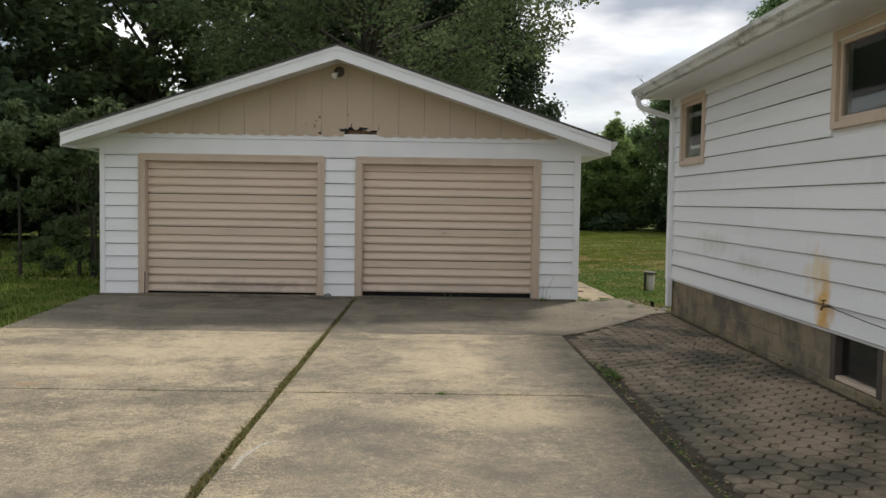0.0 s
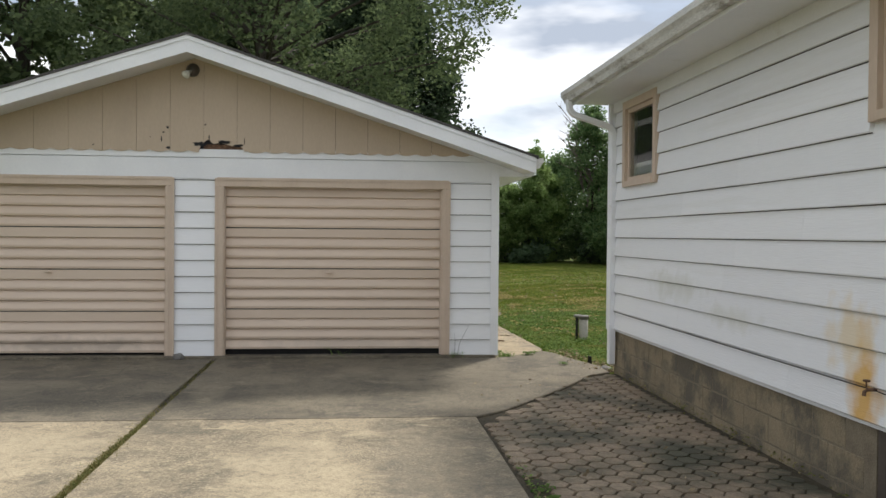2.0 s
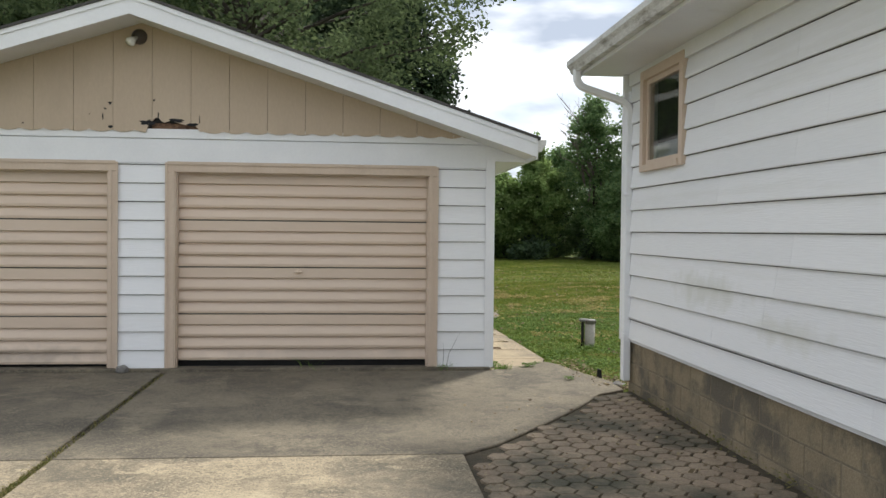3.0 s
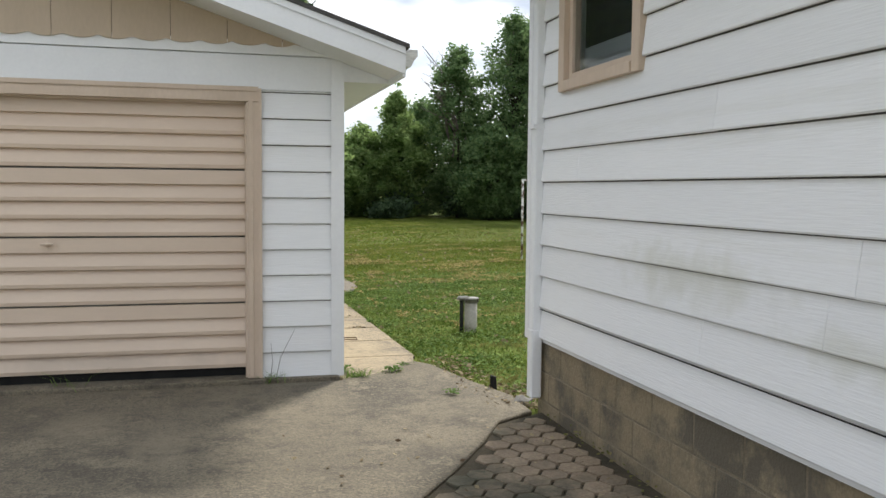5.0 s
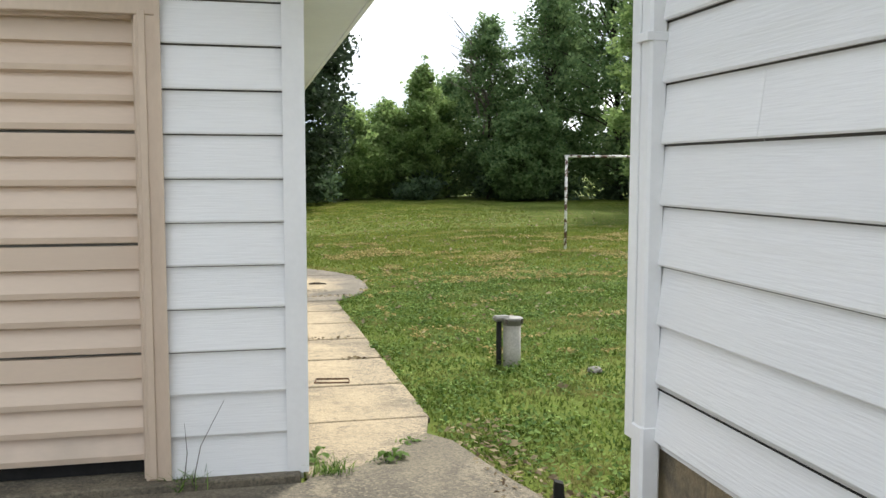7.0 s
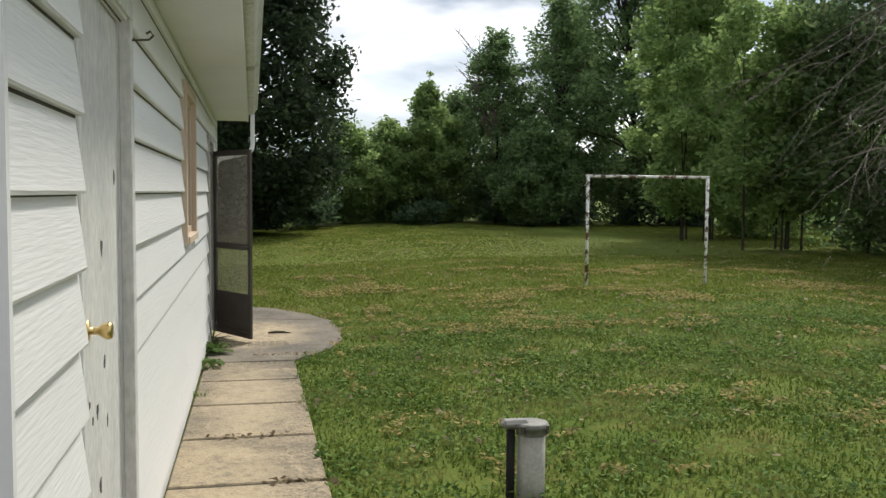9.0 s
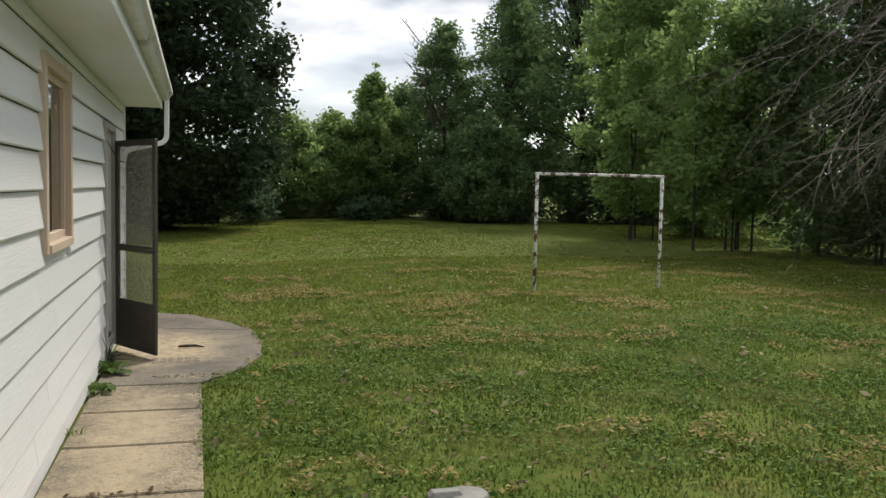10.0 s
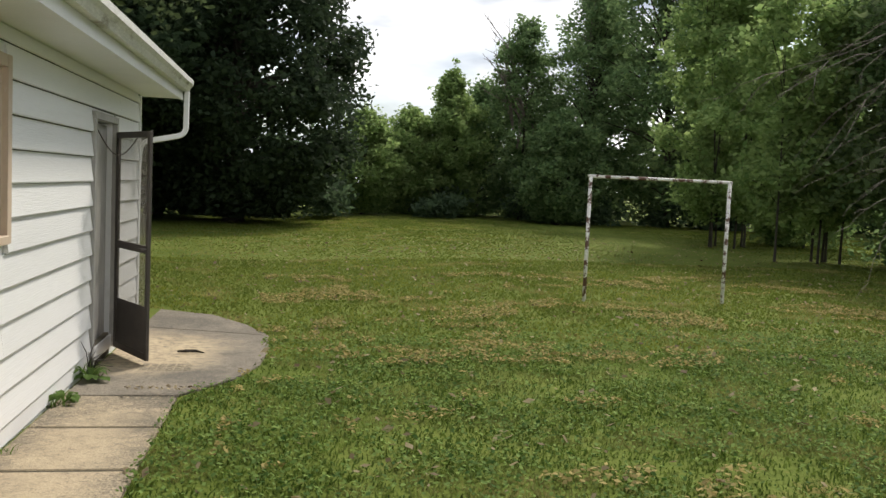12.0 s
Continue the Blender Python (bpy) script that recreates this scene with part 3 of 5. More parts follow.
bm = block(GX0 + 0.12, GX1 - 0.12, GY1 - 0.12, GY1, 0, 2.6)
prism(bm, [(GX0, GY1, 2.6), (GX1, GY1, 2.6), (PEAK_X, GY1, 3.72)], (0, -0.12, 0))
part("wall_back", bm, TRIM_WHITE, garage)
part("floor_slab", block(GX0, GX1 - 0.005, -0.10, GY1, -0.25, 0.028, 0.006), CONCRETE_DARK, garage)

# roof
for sgn, nm in ((-1, "roof"), (1, "roof")):
    tip = PEAK_X + sgn * (3.785 + EAVE)
    bm = bmesh.new()
    prism(bm, [(PEAK_X, -FRONT + 0.03, ROOF_Z - 0.03), (tip, -FRONT + 0.03, roof_z(tip) - 0.03), (tip, -FRONT + 0.03, roof_z(tip) - 0.11), (PEAK_X, -FRONT + 0.03, ROOF_Z - 0.11)], (0, GY1 + 0.4 + FRONT, 0))
    part("roof_deck", bm, TRIM_WHITE, garage)
    bm = bmesh.new()
    out = tip + sgn * 0.03
    prism(bm, [(PEAK_X, -FRONT - 0.025, ROOF_Z + 0.005), (out, -FRONT - 0.025, roof_z(out) + 0.005), (out, -FRONT - 0.025, roof_z(out) - 0.025), (PEAK_X, -FRONT - 0.025, ROOF_Z - 0.025)], (0, GY1 + 0.5 + FRONT, 0))
    part("shingles", bm, SHINGLE, garage, "dark asphalt shingles")
    bm = bmesh.new()
    prism(bm, [(PEAK_X, -FRONT, ROOF_Z - 0.026), (tip, -FRONT, roof_z(tip) - 0.026), (tip, -FRONT, roof_z(tip) - 0.215), (PEAK_X, -FRONT, ROOF_Z - 0.225)], (0, 0.03, 0))
    part("rake_board", bm, TRIM_WHITE, garage)
    bm = bmesh.new()
    prism(bm, [(PEAK_X, -FRONT - 0.012, ROOF_Z - 0.026), (tip, -FRONT - 0.012, roof_z(tip) - 0.026), (tip, -FRONT - 0.012, roof_z(tip) - 0.075), (PEAK_X, -FRONT - 0.012, ROOF_Z - 0.075)], (0, 0.011, 0))
    part("drip_edge", bm, TRIM_WHITE, garage)
    # sloped soffit under the front overhang, and a boxed flat soffit under the side eave
    bm = bmesh.new()
    prism(bm, [(PEAK_X, -FRONT + 0.03, ROOF_Z - 0.20), (tip, -FRONT + 0.03, roof_z(tip) - 0.20), (tip, -FRONT + 0.03, roof_z(tip) - 0.185), (PEAK_X, -FRONT + 0.03, ROOF_Z - 0.185)], (0, FRONT - 0.03, 0))
    part("rake_soffit", bm, TRIM_WHITE, garage)
    x_in = GX1 if sgn > 0 else GX0
    part("eave_soffit", block(min(x_in, tip), max(x_in, tip), 0.0, GY1 + 0.3, roof_z(tip) - 0.225, roof_z(tip) - 0.203), TRIM_WHITE, garage)
    part("eave_return", prism(bmesh.new(), [(x_in, -0.012, roof_z(tip) - 0.225), (tip, -0.012, roof_z(tip) - 0.225), (tip, -0.012, roof_z(tip) - 0.195), (x_in, -0.012, roof_z(x_in) - 0.195)], (0, 0.010, 0)), TRIM_WHITE, garage)
    part("fascia", block(tip - 0.012, tip + 0.012, -FRONT + 0.031, GY1 + 0.3, roof_z(tip) - 0.235, roof_z(tip) - 0.03), TRIM_WHITE, garage)


# gable panel: grooved plywood with a wavy lower edge and a rotted hole
def gable_panels():
    xs, x = [], GX0 + 0.25
    while x < GX1 - 0.05:
        xs.append(x)
        x += 0.405
    xs = [GX0 - 0.0] + xs + [GX1]
    for x0, x1 in zip(xs, xs[1:]):
        steps = max(int((x1 - x0) / 0.03), 1)
        ring = []
        for k in range(steps + 1):
            xx = x0 + 0.002 + (x1 - x0 - 0.004) * k / steps
            z = 2.585 - 0.026 * abs(math.sin((xx + 0.1) * math.pi / 0.235)) ** 0.8
            if -3.72 < xx < -3.18:
                z = 2.60 + 0.10 * max(0, noise.noise(Vector((xx * 9, 3.1, 0.4)))) + 0.085 * (1 - abs(xx + 3.48) / 0.3)
            ring.append((xx, -0.050, z))
        top = [(x1 - 0.002, -0.050, roof_z(x1) - 0.195), (x0 + 0.002, -0.050, roof_z(x0) - 0.195)]
        if x0 < PEAK_X < x1:
            top.insert(1, (PEAK_X, -0.050, ROOF_Z - 0.195))
        if min(p[2] for p in top) < 2.58:
            top = [(p[0], p[1], max(p[2], 2.585)) for p in top]
        bm = bmesh.new()
        prism(bm, ring + top, (0, 0.02, 0))
        part("gable_panel", bm, TAN_PANEL, garage)
    # black sheet that paints the dark seen through the rotted hole
    part("gable_backing", prism(bmesh.new(), [(GX0 + 0.1, -0.011, 2.56), (GX1 - 0.1, -0.011, 2.56), (PEAK_X, -0.011, 3.70)], (0, 0.009, 0)), BLACK, garage)


gable_panels()
part("header_board", block(GX0 + 0.02, GX1 - 0.02, -0.027, -0.002, DOOR_TOP - 0.005, 2.492, 0.003), TRIM_WHITE, garage)
part("header_cap", block(GX0 + 0.02, GX1 - 0.02, -0.034, -0.012, 2.499, 2.60, 0.002), TRIM_WHITE, garage)
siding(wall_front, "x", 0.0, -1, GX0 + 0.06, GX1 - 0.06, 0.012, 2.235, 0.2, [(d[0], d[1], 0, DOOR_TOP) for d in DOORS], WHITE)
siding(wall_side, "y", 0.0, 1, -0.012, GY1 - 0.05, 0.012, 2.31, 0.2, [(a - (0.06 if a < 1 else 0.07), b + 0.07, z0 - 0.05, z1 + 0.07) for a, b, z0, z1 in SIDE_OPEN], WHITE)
part("side_sill_board", block(0.0, 0.018, 0.07, GY1 - 0.05, -0.10, 0.012), TRIM_WHITE, garage)
for x0, x1 in ((GX0 - 0.012, GX0 + 0.065), (GX1 - 0.065, GX1 + 0.037)):
    part("corner_trim", block(x0, x1, -0.038, -0.032, 0.02, 2.53), TRIM_WHITE, garage)
part("corner_trim", block(0.031, 0.037, -0.032, -0.014, 0.02, 2.30), TRIM_WHITE, garage)
part("corner_trim", block(0.0, 0.036, GY1 - 0.05, GY1 + 0.012, -0.1, 2.30), TRIM_WHITE, garage)


def overhead_door(x0, x1, z0, hsec, label):
    """A sectional door of four sections, each pressed into four bevelled ribs, with a handle and a black strip for the
    gap's shade.
    """
    a, b = x0 + TRIM_W - 0.012, x1 - TRIM_W + 0.012
    d = thing("garage_door", ((a + b) / 2, 0.10, 0.03), label, "garage door", "garage doors")
    for i in range(4):
        base = z0 + i * hsec
        prof = []
        # lower three ribs lean outwards to their foot, the top one is flat
        ribs = 3
        hr = 0.13
        for k in range(ribs):
            zb = base + k * hr
            prof += [(0.056, zb + 0.003), (0.052, zb + 0.030), (0.092, zb + hr - 0.006)]
        zt = base + ribs * hr
        prof += [(0.060, zt + 0.003), (0.062, base + hsec - 0.014), (0.13, base + hsec - 0.014), (0.13, base)]
        bm = bmesh.new()
        prism(bm, [(a, y, z) for y, z in [(0.062, base)] + prof], (b - a, 0, 0))
        part("section", bm, TAN_DOOR, d)
        if i < 3:
            part("section_joint", block(a, b, 0.095, 0.128, base + hsec - 0.014, base + hsec), CAP, d)
    # added dark strip: the shade of the gap under the door, as colour
    part("bottom_seal", block(a, b, 0.105, 0.13, 0.029, z0), DARK, d, "black strip painted as the shade in the gap below")
    cx, cz = (a + b) / 2 - 0.06, 1.07
    bm = bmesh.new()
    tube(bm, [(cx, 0.055, cz), (cx, 0.045, cz), (cx, 0.02, cz)], [0.022, 0.014, 0.012], 10)
    tube(bm, [(cx - 0.045, 0.02, cz), (cx + 0.045, 0.02, cz)], 0.011, 8)
    part("handle", bm, TAN_DOOR, d)
    return d


for (x0, x1), zd, hs, lab in zip(DOORS, (0.060, 0.10), (0.522, 0.512), ("tan ribbed steel garage door with grimy bottom, closed", "tan ribbed steel garage door, closed above a dark gap")):
    overhead_door(x0, x1, zd, hs, lab)
    zt = DOOR_TOP
    for p, q in ((x0, x0 + TRIM_W), (x1 - TRIM_W, x1)):
        part("door_casing", block(p, q, -0.044, -0.0, 0.03, zt - TRIM_W - 0.002, 0.004), TAN_TRIM, garage, "tan painted wooden casing")
        inner = q if p == x0 else p
        part("door_jamb", block(min(inner, inner + (0.012 if p == x0 else -0.012)), max(inner, inner + (0.012 if p == x0 else -0.012)), 0.0, 0.046, 0.03, zt - TRIM_W), TAN_TRIM, garage)
        edge = p if p == x0 else q
        mid = (p + q) / 2 + (0.018 if p == x0 else -0.018)
        part("casing_stop", block(mid - 0.017, mid + 0.017, -0.052, -0.0445, 0.04, zt - TRIM_W + 0.02, 0.003), TAN_TRIM, garage)
        part("casing_bead", block(edge - 0.012, edge + 0.012, -0.056, -0.045, 0.03, zt), TAN_TRIM, garage)
    part("door_casing", block(x0, x1, -0.044, 0.0, zt - TRIM_W, zt, 0.004), TAN_TRIM, garage, "tan painted wooden casing")
    part("casing_bead", block(x0 + 0.012, x1 - 0.012, -0.056, -0.045, zt - 0.02, zt + 0.012), TAN_TRIM, garage)
    part("door_jamb", block(x0 + TRIM_W, x1 - TRIM_W, 0.0, 0.046, zt - TRIM_W - 0.014, zt - TRIM_W), TAN_TRIM, garage)

# split in the casing as a strip, the dark inside it painted black
part("casing_split", block(-6.882, -6.862, -0.0475, -0.043, 0.03, 0.37), BLACK, garage, "dark split at the casing's foot")

# ---- house ----
HX, HY, HY0 = 1.19, -1.23, -18.0
house = thing("house", (5.6, -9.5, 0), "white clapboard house on a block foundation", "house")
HOPEN = [(-2.67, -1.76, 2.165, 2.955), (-7.75, -6.47, 2.29, 2.985)]
bm = bmesh.new()
ycur = HY
for a, b, z0, z1 in HOPEN:
    box(bm, HX, HX + 0.16, b, ycur, 0.47, 3.1)
    box(bm, HX, HX + 0.16, a, b, 0.47, z0)
    box(bm, HX, HX + 0.16, a, b, z1, 3.1)
    ycur = a
box(bm, HX, HX + 0.16, HY0, ycur, 0.47, 3.1)
h_wall = part("wall_west", bm, TRIM_WHITE, house)
part("wall_north", block(HX + 0.16, 10.0, HY - 0.16, HY, 0.47, 3.1), TRIM_WHITE, house)
part("wall_east", block(9.84, 10.0, HY0, HY - 0.16, 0.47, 3.1), TRIM_WHITE, house)
part("wall_south", block(HX, 9.84, HY0 - 0.16, HY0, 0.47, 3.1), TRIM_WHITE, house)
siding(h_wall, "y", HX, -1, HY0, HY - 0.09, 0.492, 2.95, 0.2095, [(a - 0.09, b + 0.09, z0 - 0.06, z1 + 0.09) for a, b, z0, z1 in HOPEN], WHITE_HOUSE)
bm = block(HX + 0.22, 9.98, HY0, HY - 0.20, -0.3, 0.46)
h_found = part("foundation", bm, SOIL, house, "tan painted concrete block foundation")
h_roof = bmesh.new()
prism(h_roof, [(HX - 0.50, HY + 0.10, 3.24), (5.58, HY + 0.10, 4.95), (10.5, HY + 0.10, 3.24), (10.5, HY + 0.10, 3.16), (5.58, HY + 0.10, 4.87), (HX - 0.50, HY + 0.10, 3.16)], (0, HY0 - 0.5 - HY, 0))
part("roof", h_roof, SHINGLE, house, "dark asphalt shingle roof")
bm = bmesh.new()
prism(bm, [(HX, HY - 0.1, 3.1), (10.0, HY - 0.1, 3.1), (5.58, HY - 0.1, 4.83)], (0, 0.1, 0))
part("gable", bm, TRIM_WHITE, house)
part("eave_soffit", block(HX - 0.49, HX + 0.1, HY0, HY + 0.09, 3.092, 3.108), TRIM_WHITE, house)
part("frieze_board", block(HX - 0.034, HX - 0.001, HY0, HY, 2.97, 3.09), TRIM_WHITE, house)
part("fascia", block(HX - 0.51, HX - 0.49, HY0, HY + 0.10, 3.07, 3.25), TRIM_WHITE, house)


# ---- fittings on the two buildings ----
def wall_window(parent, plane, out, y0, y1, z0, z1, label, trim=0.085, material=None, sash=0.045, blind=0.0, sill=True):
    """A window in a wall along y: casing, sash, glass, and a panel painted black for the unlit room."""
    material = material or TAN_TRIM
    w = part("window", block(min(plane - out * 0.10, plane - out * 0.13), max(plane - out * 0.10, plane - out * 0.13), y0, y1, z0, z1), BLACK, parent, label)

    def slab_x(d0, d1, ya, yb, za, zb, nm, m, bev=0.003):
        a, b = plane + out * d0, plane + out * d1
        return part(nm, block(min(a, b), max(a, b), ya, yb, za, zb, bev), m, w)

    slab_x(0.0, 0.048, y0 - trim, y0, z0 - trim * 0.7, z1 + trim, "casing", material)
    slab_x(0.0, 0.048, y1, y1 + trim, z0 - trim * 0.7, z1 + trim, "casing", material)
    slab_x(0.0, 0.046, y0, y1, z1, z1 + trim, "casing", material)
    slab_x(0.0, 0.060 if sill else 0.046, y0, y1, z0 - trim * 0.7, z0, "sill", material)
    for ya, yb, za, zb in ((y0, y0 + sash, z0, z1), (y1 - sash, y1, z0, z1), (y0 + sash, y1 - sash, z1 - sash, z1), (y0 + sash, y1 - sash, z0, z0 + sash)):
        slab_x(-0.05, 0.012, ya, yb, za, zb, "sash", material, 0.002)
    pane = slab_x(-0.014, -0.009, y0 + sash - 0.005, y1 - sash + 0.005, z0 + sash - 0.005, z1 - sash + 0.005, "pane", GLASS, 0)
    if blind:
        slab_x(-0.095, -0.085, y0 + 0.02, y1 - 0.02, z0 + 0.01, z0 + blind, "blind", BLIND, 0)
        slab_x(-0.088, -0.078, y0 + 0.02, y1 - 0.02, z0 + blind * 0.55, z0 + blind * 0.60, "blind_rail", BLIND, 0)
    return w


for (a, b, z0, z1), lab in zip(HOPEN, ("small tan-framed glass window, its unlit inside painted black", "wide tan-framed glass window, its unlit inside painted black")):
    wall_window(house, HX, -1, a, b, z0, z1, lab, blind=0.2)
wall_window(garage, 0.0, 1, 4.24, 5.09, 1.13, 2.07, "tan-framed garage window with glass, its unlit inside painted black", trim=0.07)

# foundation of painted blocks, with a basement window in it
BW = (-7.26, -6.48, 0.10, 0.47)
for row, zb in enumerate((0.268, 0.066, -0.136)):
    y = HY - 0.012 - (0.2 if row % 2 else 0.0)
    if row % 2:
        part("foundation_block", block(HX + 0.018, HX + 0.218, y + 0.004, HY - 0.012, zb + 0.004, zb + 0.198, 0.006), BLOCK, h_found)
    while y - 0.405 > -13:
        if not (y > BW[0] and y - 0.405 < BW[1] and zb + 0.2 > BW[2] + 0.05):
            part("foundation_block", block(HX + 0.018, HX + 0.218, y - 0.400, y - 0.004, zb + 0.004, zb + 0.198, 0.005), BLOCK, h_found)
        y -= 0.405
part("mortar", block(HX + 0.0205, HX + 0.21, -18, HY - 0.02, -0.2, 0.06), MORTAR, h_found)
part("mortar", block(HX + 0.0205, HX + 0.21, BW[1] + 0.06, HY - 0.02, 0.06, 0.465), MORTAR, h_found)
part("mortar", block(HX + 0.0205, HX + 0.21, -18, BW[0] - 0.06, 0.06, 0.465), MORTAR, h_found)
# back panel is painted black for the unlit cellar behind the pane
bwin = part("window", block(HX + 0.12, HX + 0.14, BW[0], BW[1], BW[2], BW[3]), BLACK, house, "basement window with glass in brown frame, its unlit inside painted black")
part("frame", block(HX + 0.02, HX + 0.11, BW[1] - 0.03, BW[1] + 0.05, 0.07, 0.47, 0.004), BROWN_METAL, bwin)
part("frame", block(HX + 0.02, HX + 0.11, BW[0] - 0.05, BW[0] + 0.03, 0.07, 0.47, 0.004), BROWN_METAL, bwin)
part("sill", block(HX + 0.03, HX + 0.11, BW[0] + 0.031, BW[1] - 0.031, BW[2] - 0.03, BW[2] + 0.01, 0.004), TAN_TRIM, bwin)
part("pane", block(HX + 0.085, HX + 0.09, BW[0] + 0.03, BW[1] - 0.03, BW[2] + 0.01, BW[3]), GLASS, bwin)
part("corner_board", block(HX - 0.075, HX, -1.285, HY + 0.012, 0.486, 3.09, 0.003), TRIM_WHITE, house)
part("corner_strip", block(HX - 0.034, HX - 0.001, -1.33, -1.287, 0.486, 2.92, 0.003), TRIM_WHITE, house)


def gutter(parent, x, y0, y1, z_top, out, name_label):
    """A K-shaped gutter along y, open at the top, with its end cap."""
    w, h, t = 0.11, 0.125, 0.004
    prof = [(0, 0), (w * 0.55, 0), (w * 0.75, h * 0.35), (w, h * 0.6), (w, h), (w - 0.014, h), (w - 0.014, h - t), (w - t, h - t), (w - t, h * 0.6), (w * 0.75 - t, h * 0.38), (w * 0.55 - t, t), (t, t), (t, h), (0, h)]
    bm = bmesh.new()
    prism(bm, [(x + out * d, y0, z_top - h + z) for d, z in prof], (0, y1 - y0, 0))
    g = part("gutter", bm, GUTTER, parent, name_label)
    for yy in (y0 + 0.002, y1 - 0.006):
        bm = bmesh.new()
        prism(bm, [(x + out * d, yy, z_top - h + z) for d, z in [(0, 0), (w * 0.55, 0), (w * 0.75, h * 0.35), (w, h * 0.6), (w, h), (0, h)]], (0, 0.004, 0))
        part("end_cap", bm, GUTTER, g)
    return g


def spout(parent, points, w, d, label):
    """A ribbed rectangular downspout swept through points, with rounded bends."""
    bm = bmesh.new()
    fine = []
    pts = [Vector(p) for p in points]
    for i, p in enumerate(pts):
        if 0 < i < len(pts) - 1:
            r = 0.09
            a, b = p + (pts[i - 1] - p).normalized() * r, p + (pts[i + 1] - p).normalized() * r
            fine += [a, a * 0.56 + b * 0.06 + p * 0.38, a * 0.25 + b * 0.25 + p * 0.5, a * 0.06 + b * 0.56 + p * 0.38, b]
        else:
            fine.append(p)
    rings = []
    shape = []
    for k in range(16):
        a = 2 * math.pi * (k + 0.5) / 16
        c, s_ = math.cos(a), math.sin(a)
        rr = 1.0 / max(abs(c), abs(s_)) * (0.97 if k % 2 else 1.0)
        shape.append((max(-0.92, min(0.92, c * rr)) * w / 2, max(-0.92, min(0.92, s_ * rr)) * d / 2))
    for i, p in enumerate(fine):
        t = (fine[min(i + 1, len(fine) - 1)] - fine[max(i - 1, 0)]).normalized()
        side = Vector((0, 1, 0)) if abs(t.y) < 0.8 else Vector((1, 0, 0))
        side = (side - t * side.dot(t)).normalized()
        other = t.cross(side)
        rings.append([bm.verts.new(p + side * u + other * v) for u, v in shape])
    for a, b in zip(rings, rings[1:]):
        for k in range(16):
            bm.faces.new((a[k], a[(k + 1) % 16], b[(k + 1) % 16], b[k]))
    bm.faces.new(rings[0])
    bm.faces.new(rings[-1][::-1])
    bmesh.ops.recalc_face_normals(bm, faces=bm.faces[:])
    return part("downspout", bm, TRIM_WHITE, parent, label)


gutter(house, HX - 0.512, HY0, HY + 0.10, 3.225, -1, "dirty white metal gutter")
ds = spout(house, [(HX - 0.56, -1.30, 3.12), (HX - 0.56, -1.30, 2.97), (HX - 0.045, -1.335, 2.80), (HX - 0.045, -1.335, 0.52)], 0.085, 0.072, "white ribbed downspout at house corner")
part("lower_pipe", block(HX - 0.084, HX - 0.006, -1.378, -1.29, 0.09, 0.56, 0.010), TRIM_WHITE, ds)
part("strap", block(HX - 0.092, HX - 0.0, -1.378, -1.283, 1.9, 1.93, 0.002), TRIM_WHITE, ds)
gtip = GX1 + EAVE
gutter(garage, gtip + 0.013, -0.45, GY1 + 0.32, roof_z(gtip) - 0.02, 1, "dirty white metal gutter")
spout(garage, [(gtip + 0.06, GY1 + 0.26, 2.40), (gtip + 0.06, GY1 + 0.24, 1.93), (0.02, GY1 + 0.07, 1.82), (0.0, GY1 + 0.065, 1.6), (0.0, GY1 + 0.065, 0.0)], 0.075, 0.06, "white downspout curving back to the wall")

# side entry door
d1 = thing("side_door", (-0.02, 1.19, 0.0), "chipped white wooden side door with brass knob, closed", "door")
leaf = part("leaf", block(-0.045, -0.005, 0.805, 1.575, 0.01, 2.02, 0.003), OLD_WHITE, d1)
bm = tube(bmesh.new(), [(-0.006, 0.93, 1.03), (0.000, 0.93, 1.03), (0.002, 0.93, 1.03), (0.026, 0.93, 1.03), (0.034, 0.93, 1.03), (0.052, 0.93, 1.03), (0.064, 0.93, 1.03)], [0.032, 0.032, 0.011, 0.011, 0.018, 0.026, 0.022], 14)
part("knob", bm, BRASS, d1, "polished brass knob", True)
rng = random.Random(61)
for _ in range(11):
    cy, cz, r = rng.uniform(0.95, 1.50), rng.uniform(0.12, 1.5), rng.uniform(0.008, 0.02)
    ring = [(-0.0048, cy + r * rng.uniform(0.5, 1.3) * math.cos(a * 0.785), cz + 1.5 * r * rng.uniform(0.5, 1.3) * math.sin(a * 0.785)) for a in range(8)]
    part("paint_chip", prism(bmesh.new(), ring, (0.0012, 0, 0)), LAP_SHADE_CHIPS, leaf, "bare grey spot of chipped paint")
for ya, yb, za, zb, xo in ((0.765, 0.80, 0.0, 2.03, 0.014), (1.58, 1.65, 0.0, 2.03, 0.042), (0.73, 1.65, 2.032, 2.10, 0.042)):
    part("door_casing", block(0.0, xo, ya, yb, za, zb, 0.003), OLD_WHITE, garage)
part("door_sill", block(-0.12, 0.03, 0.80, 1.58, -0.05, 0.0, 0.004), CONCRETE, garage)
bm = tube(bmesh.new(), [(0.03, 1.615, 1.96), (0.10, 1.615, 1.965), (0.115, 1.615, 1.98), (0.105, 1.615, 1.995), (0.09, 1.615, 1.985)], 0.004, 6)
tagged(part("hook", bm, BROWN_METAL), "small metal hook on the door casing", "hook")

# back side door with its open screen door
d2 = thing("back_door", (-0.05, 7.79, -0.1), "weathered grey wooden door, closed behind a screen", "door")
part("leaf", block(-0.085, -0.045, 7.385, 8.195, -0.10, 1.91, 0.003), GREY_DOOR, d2)
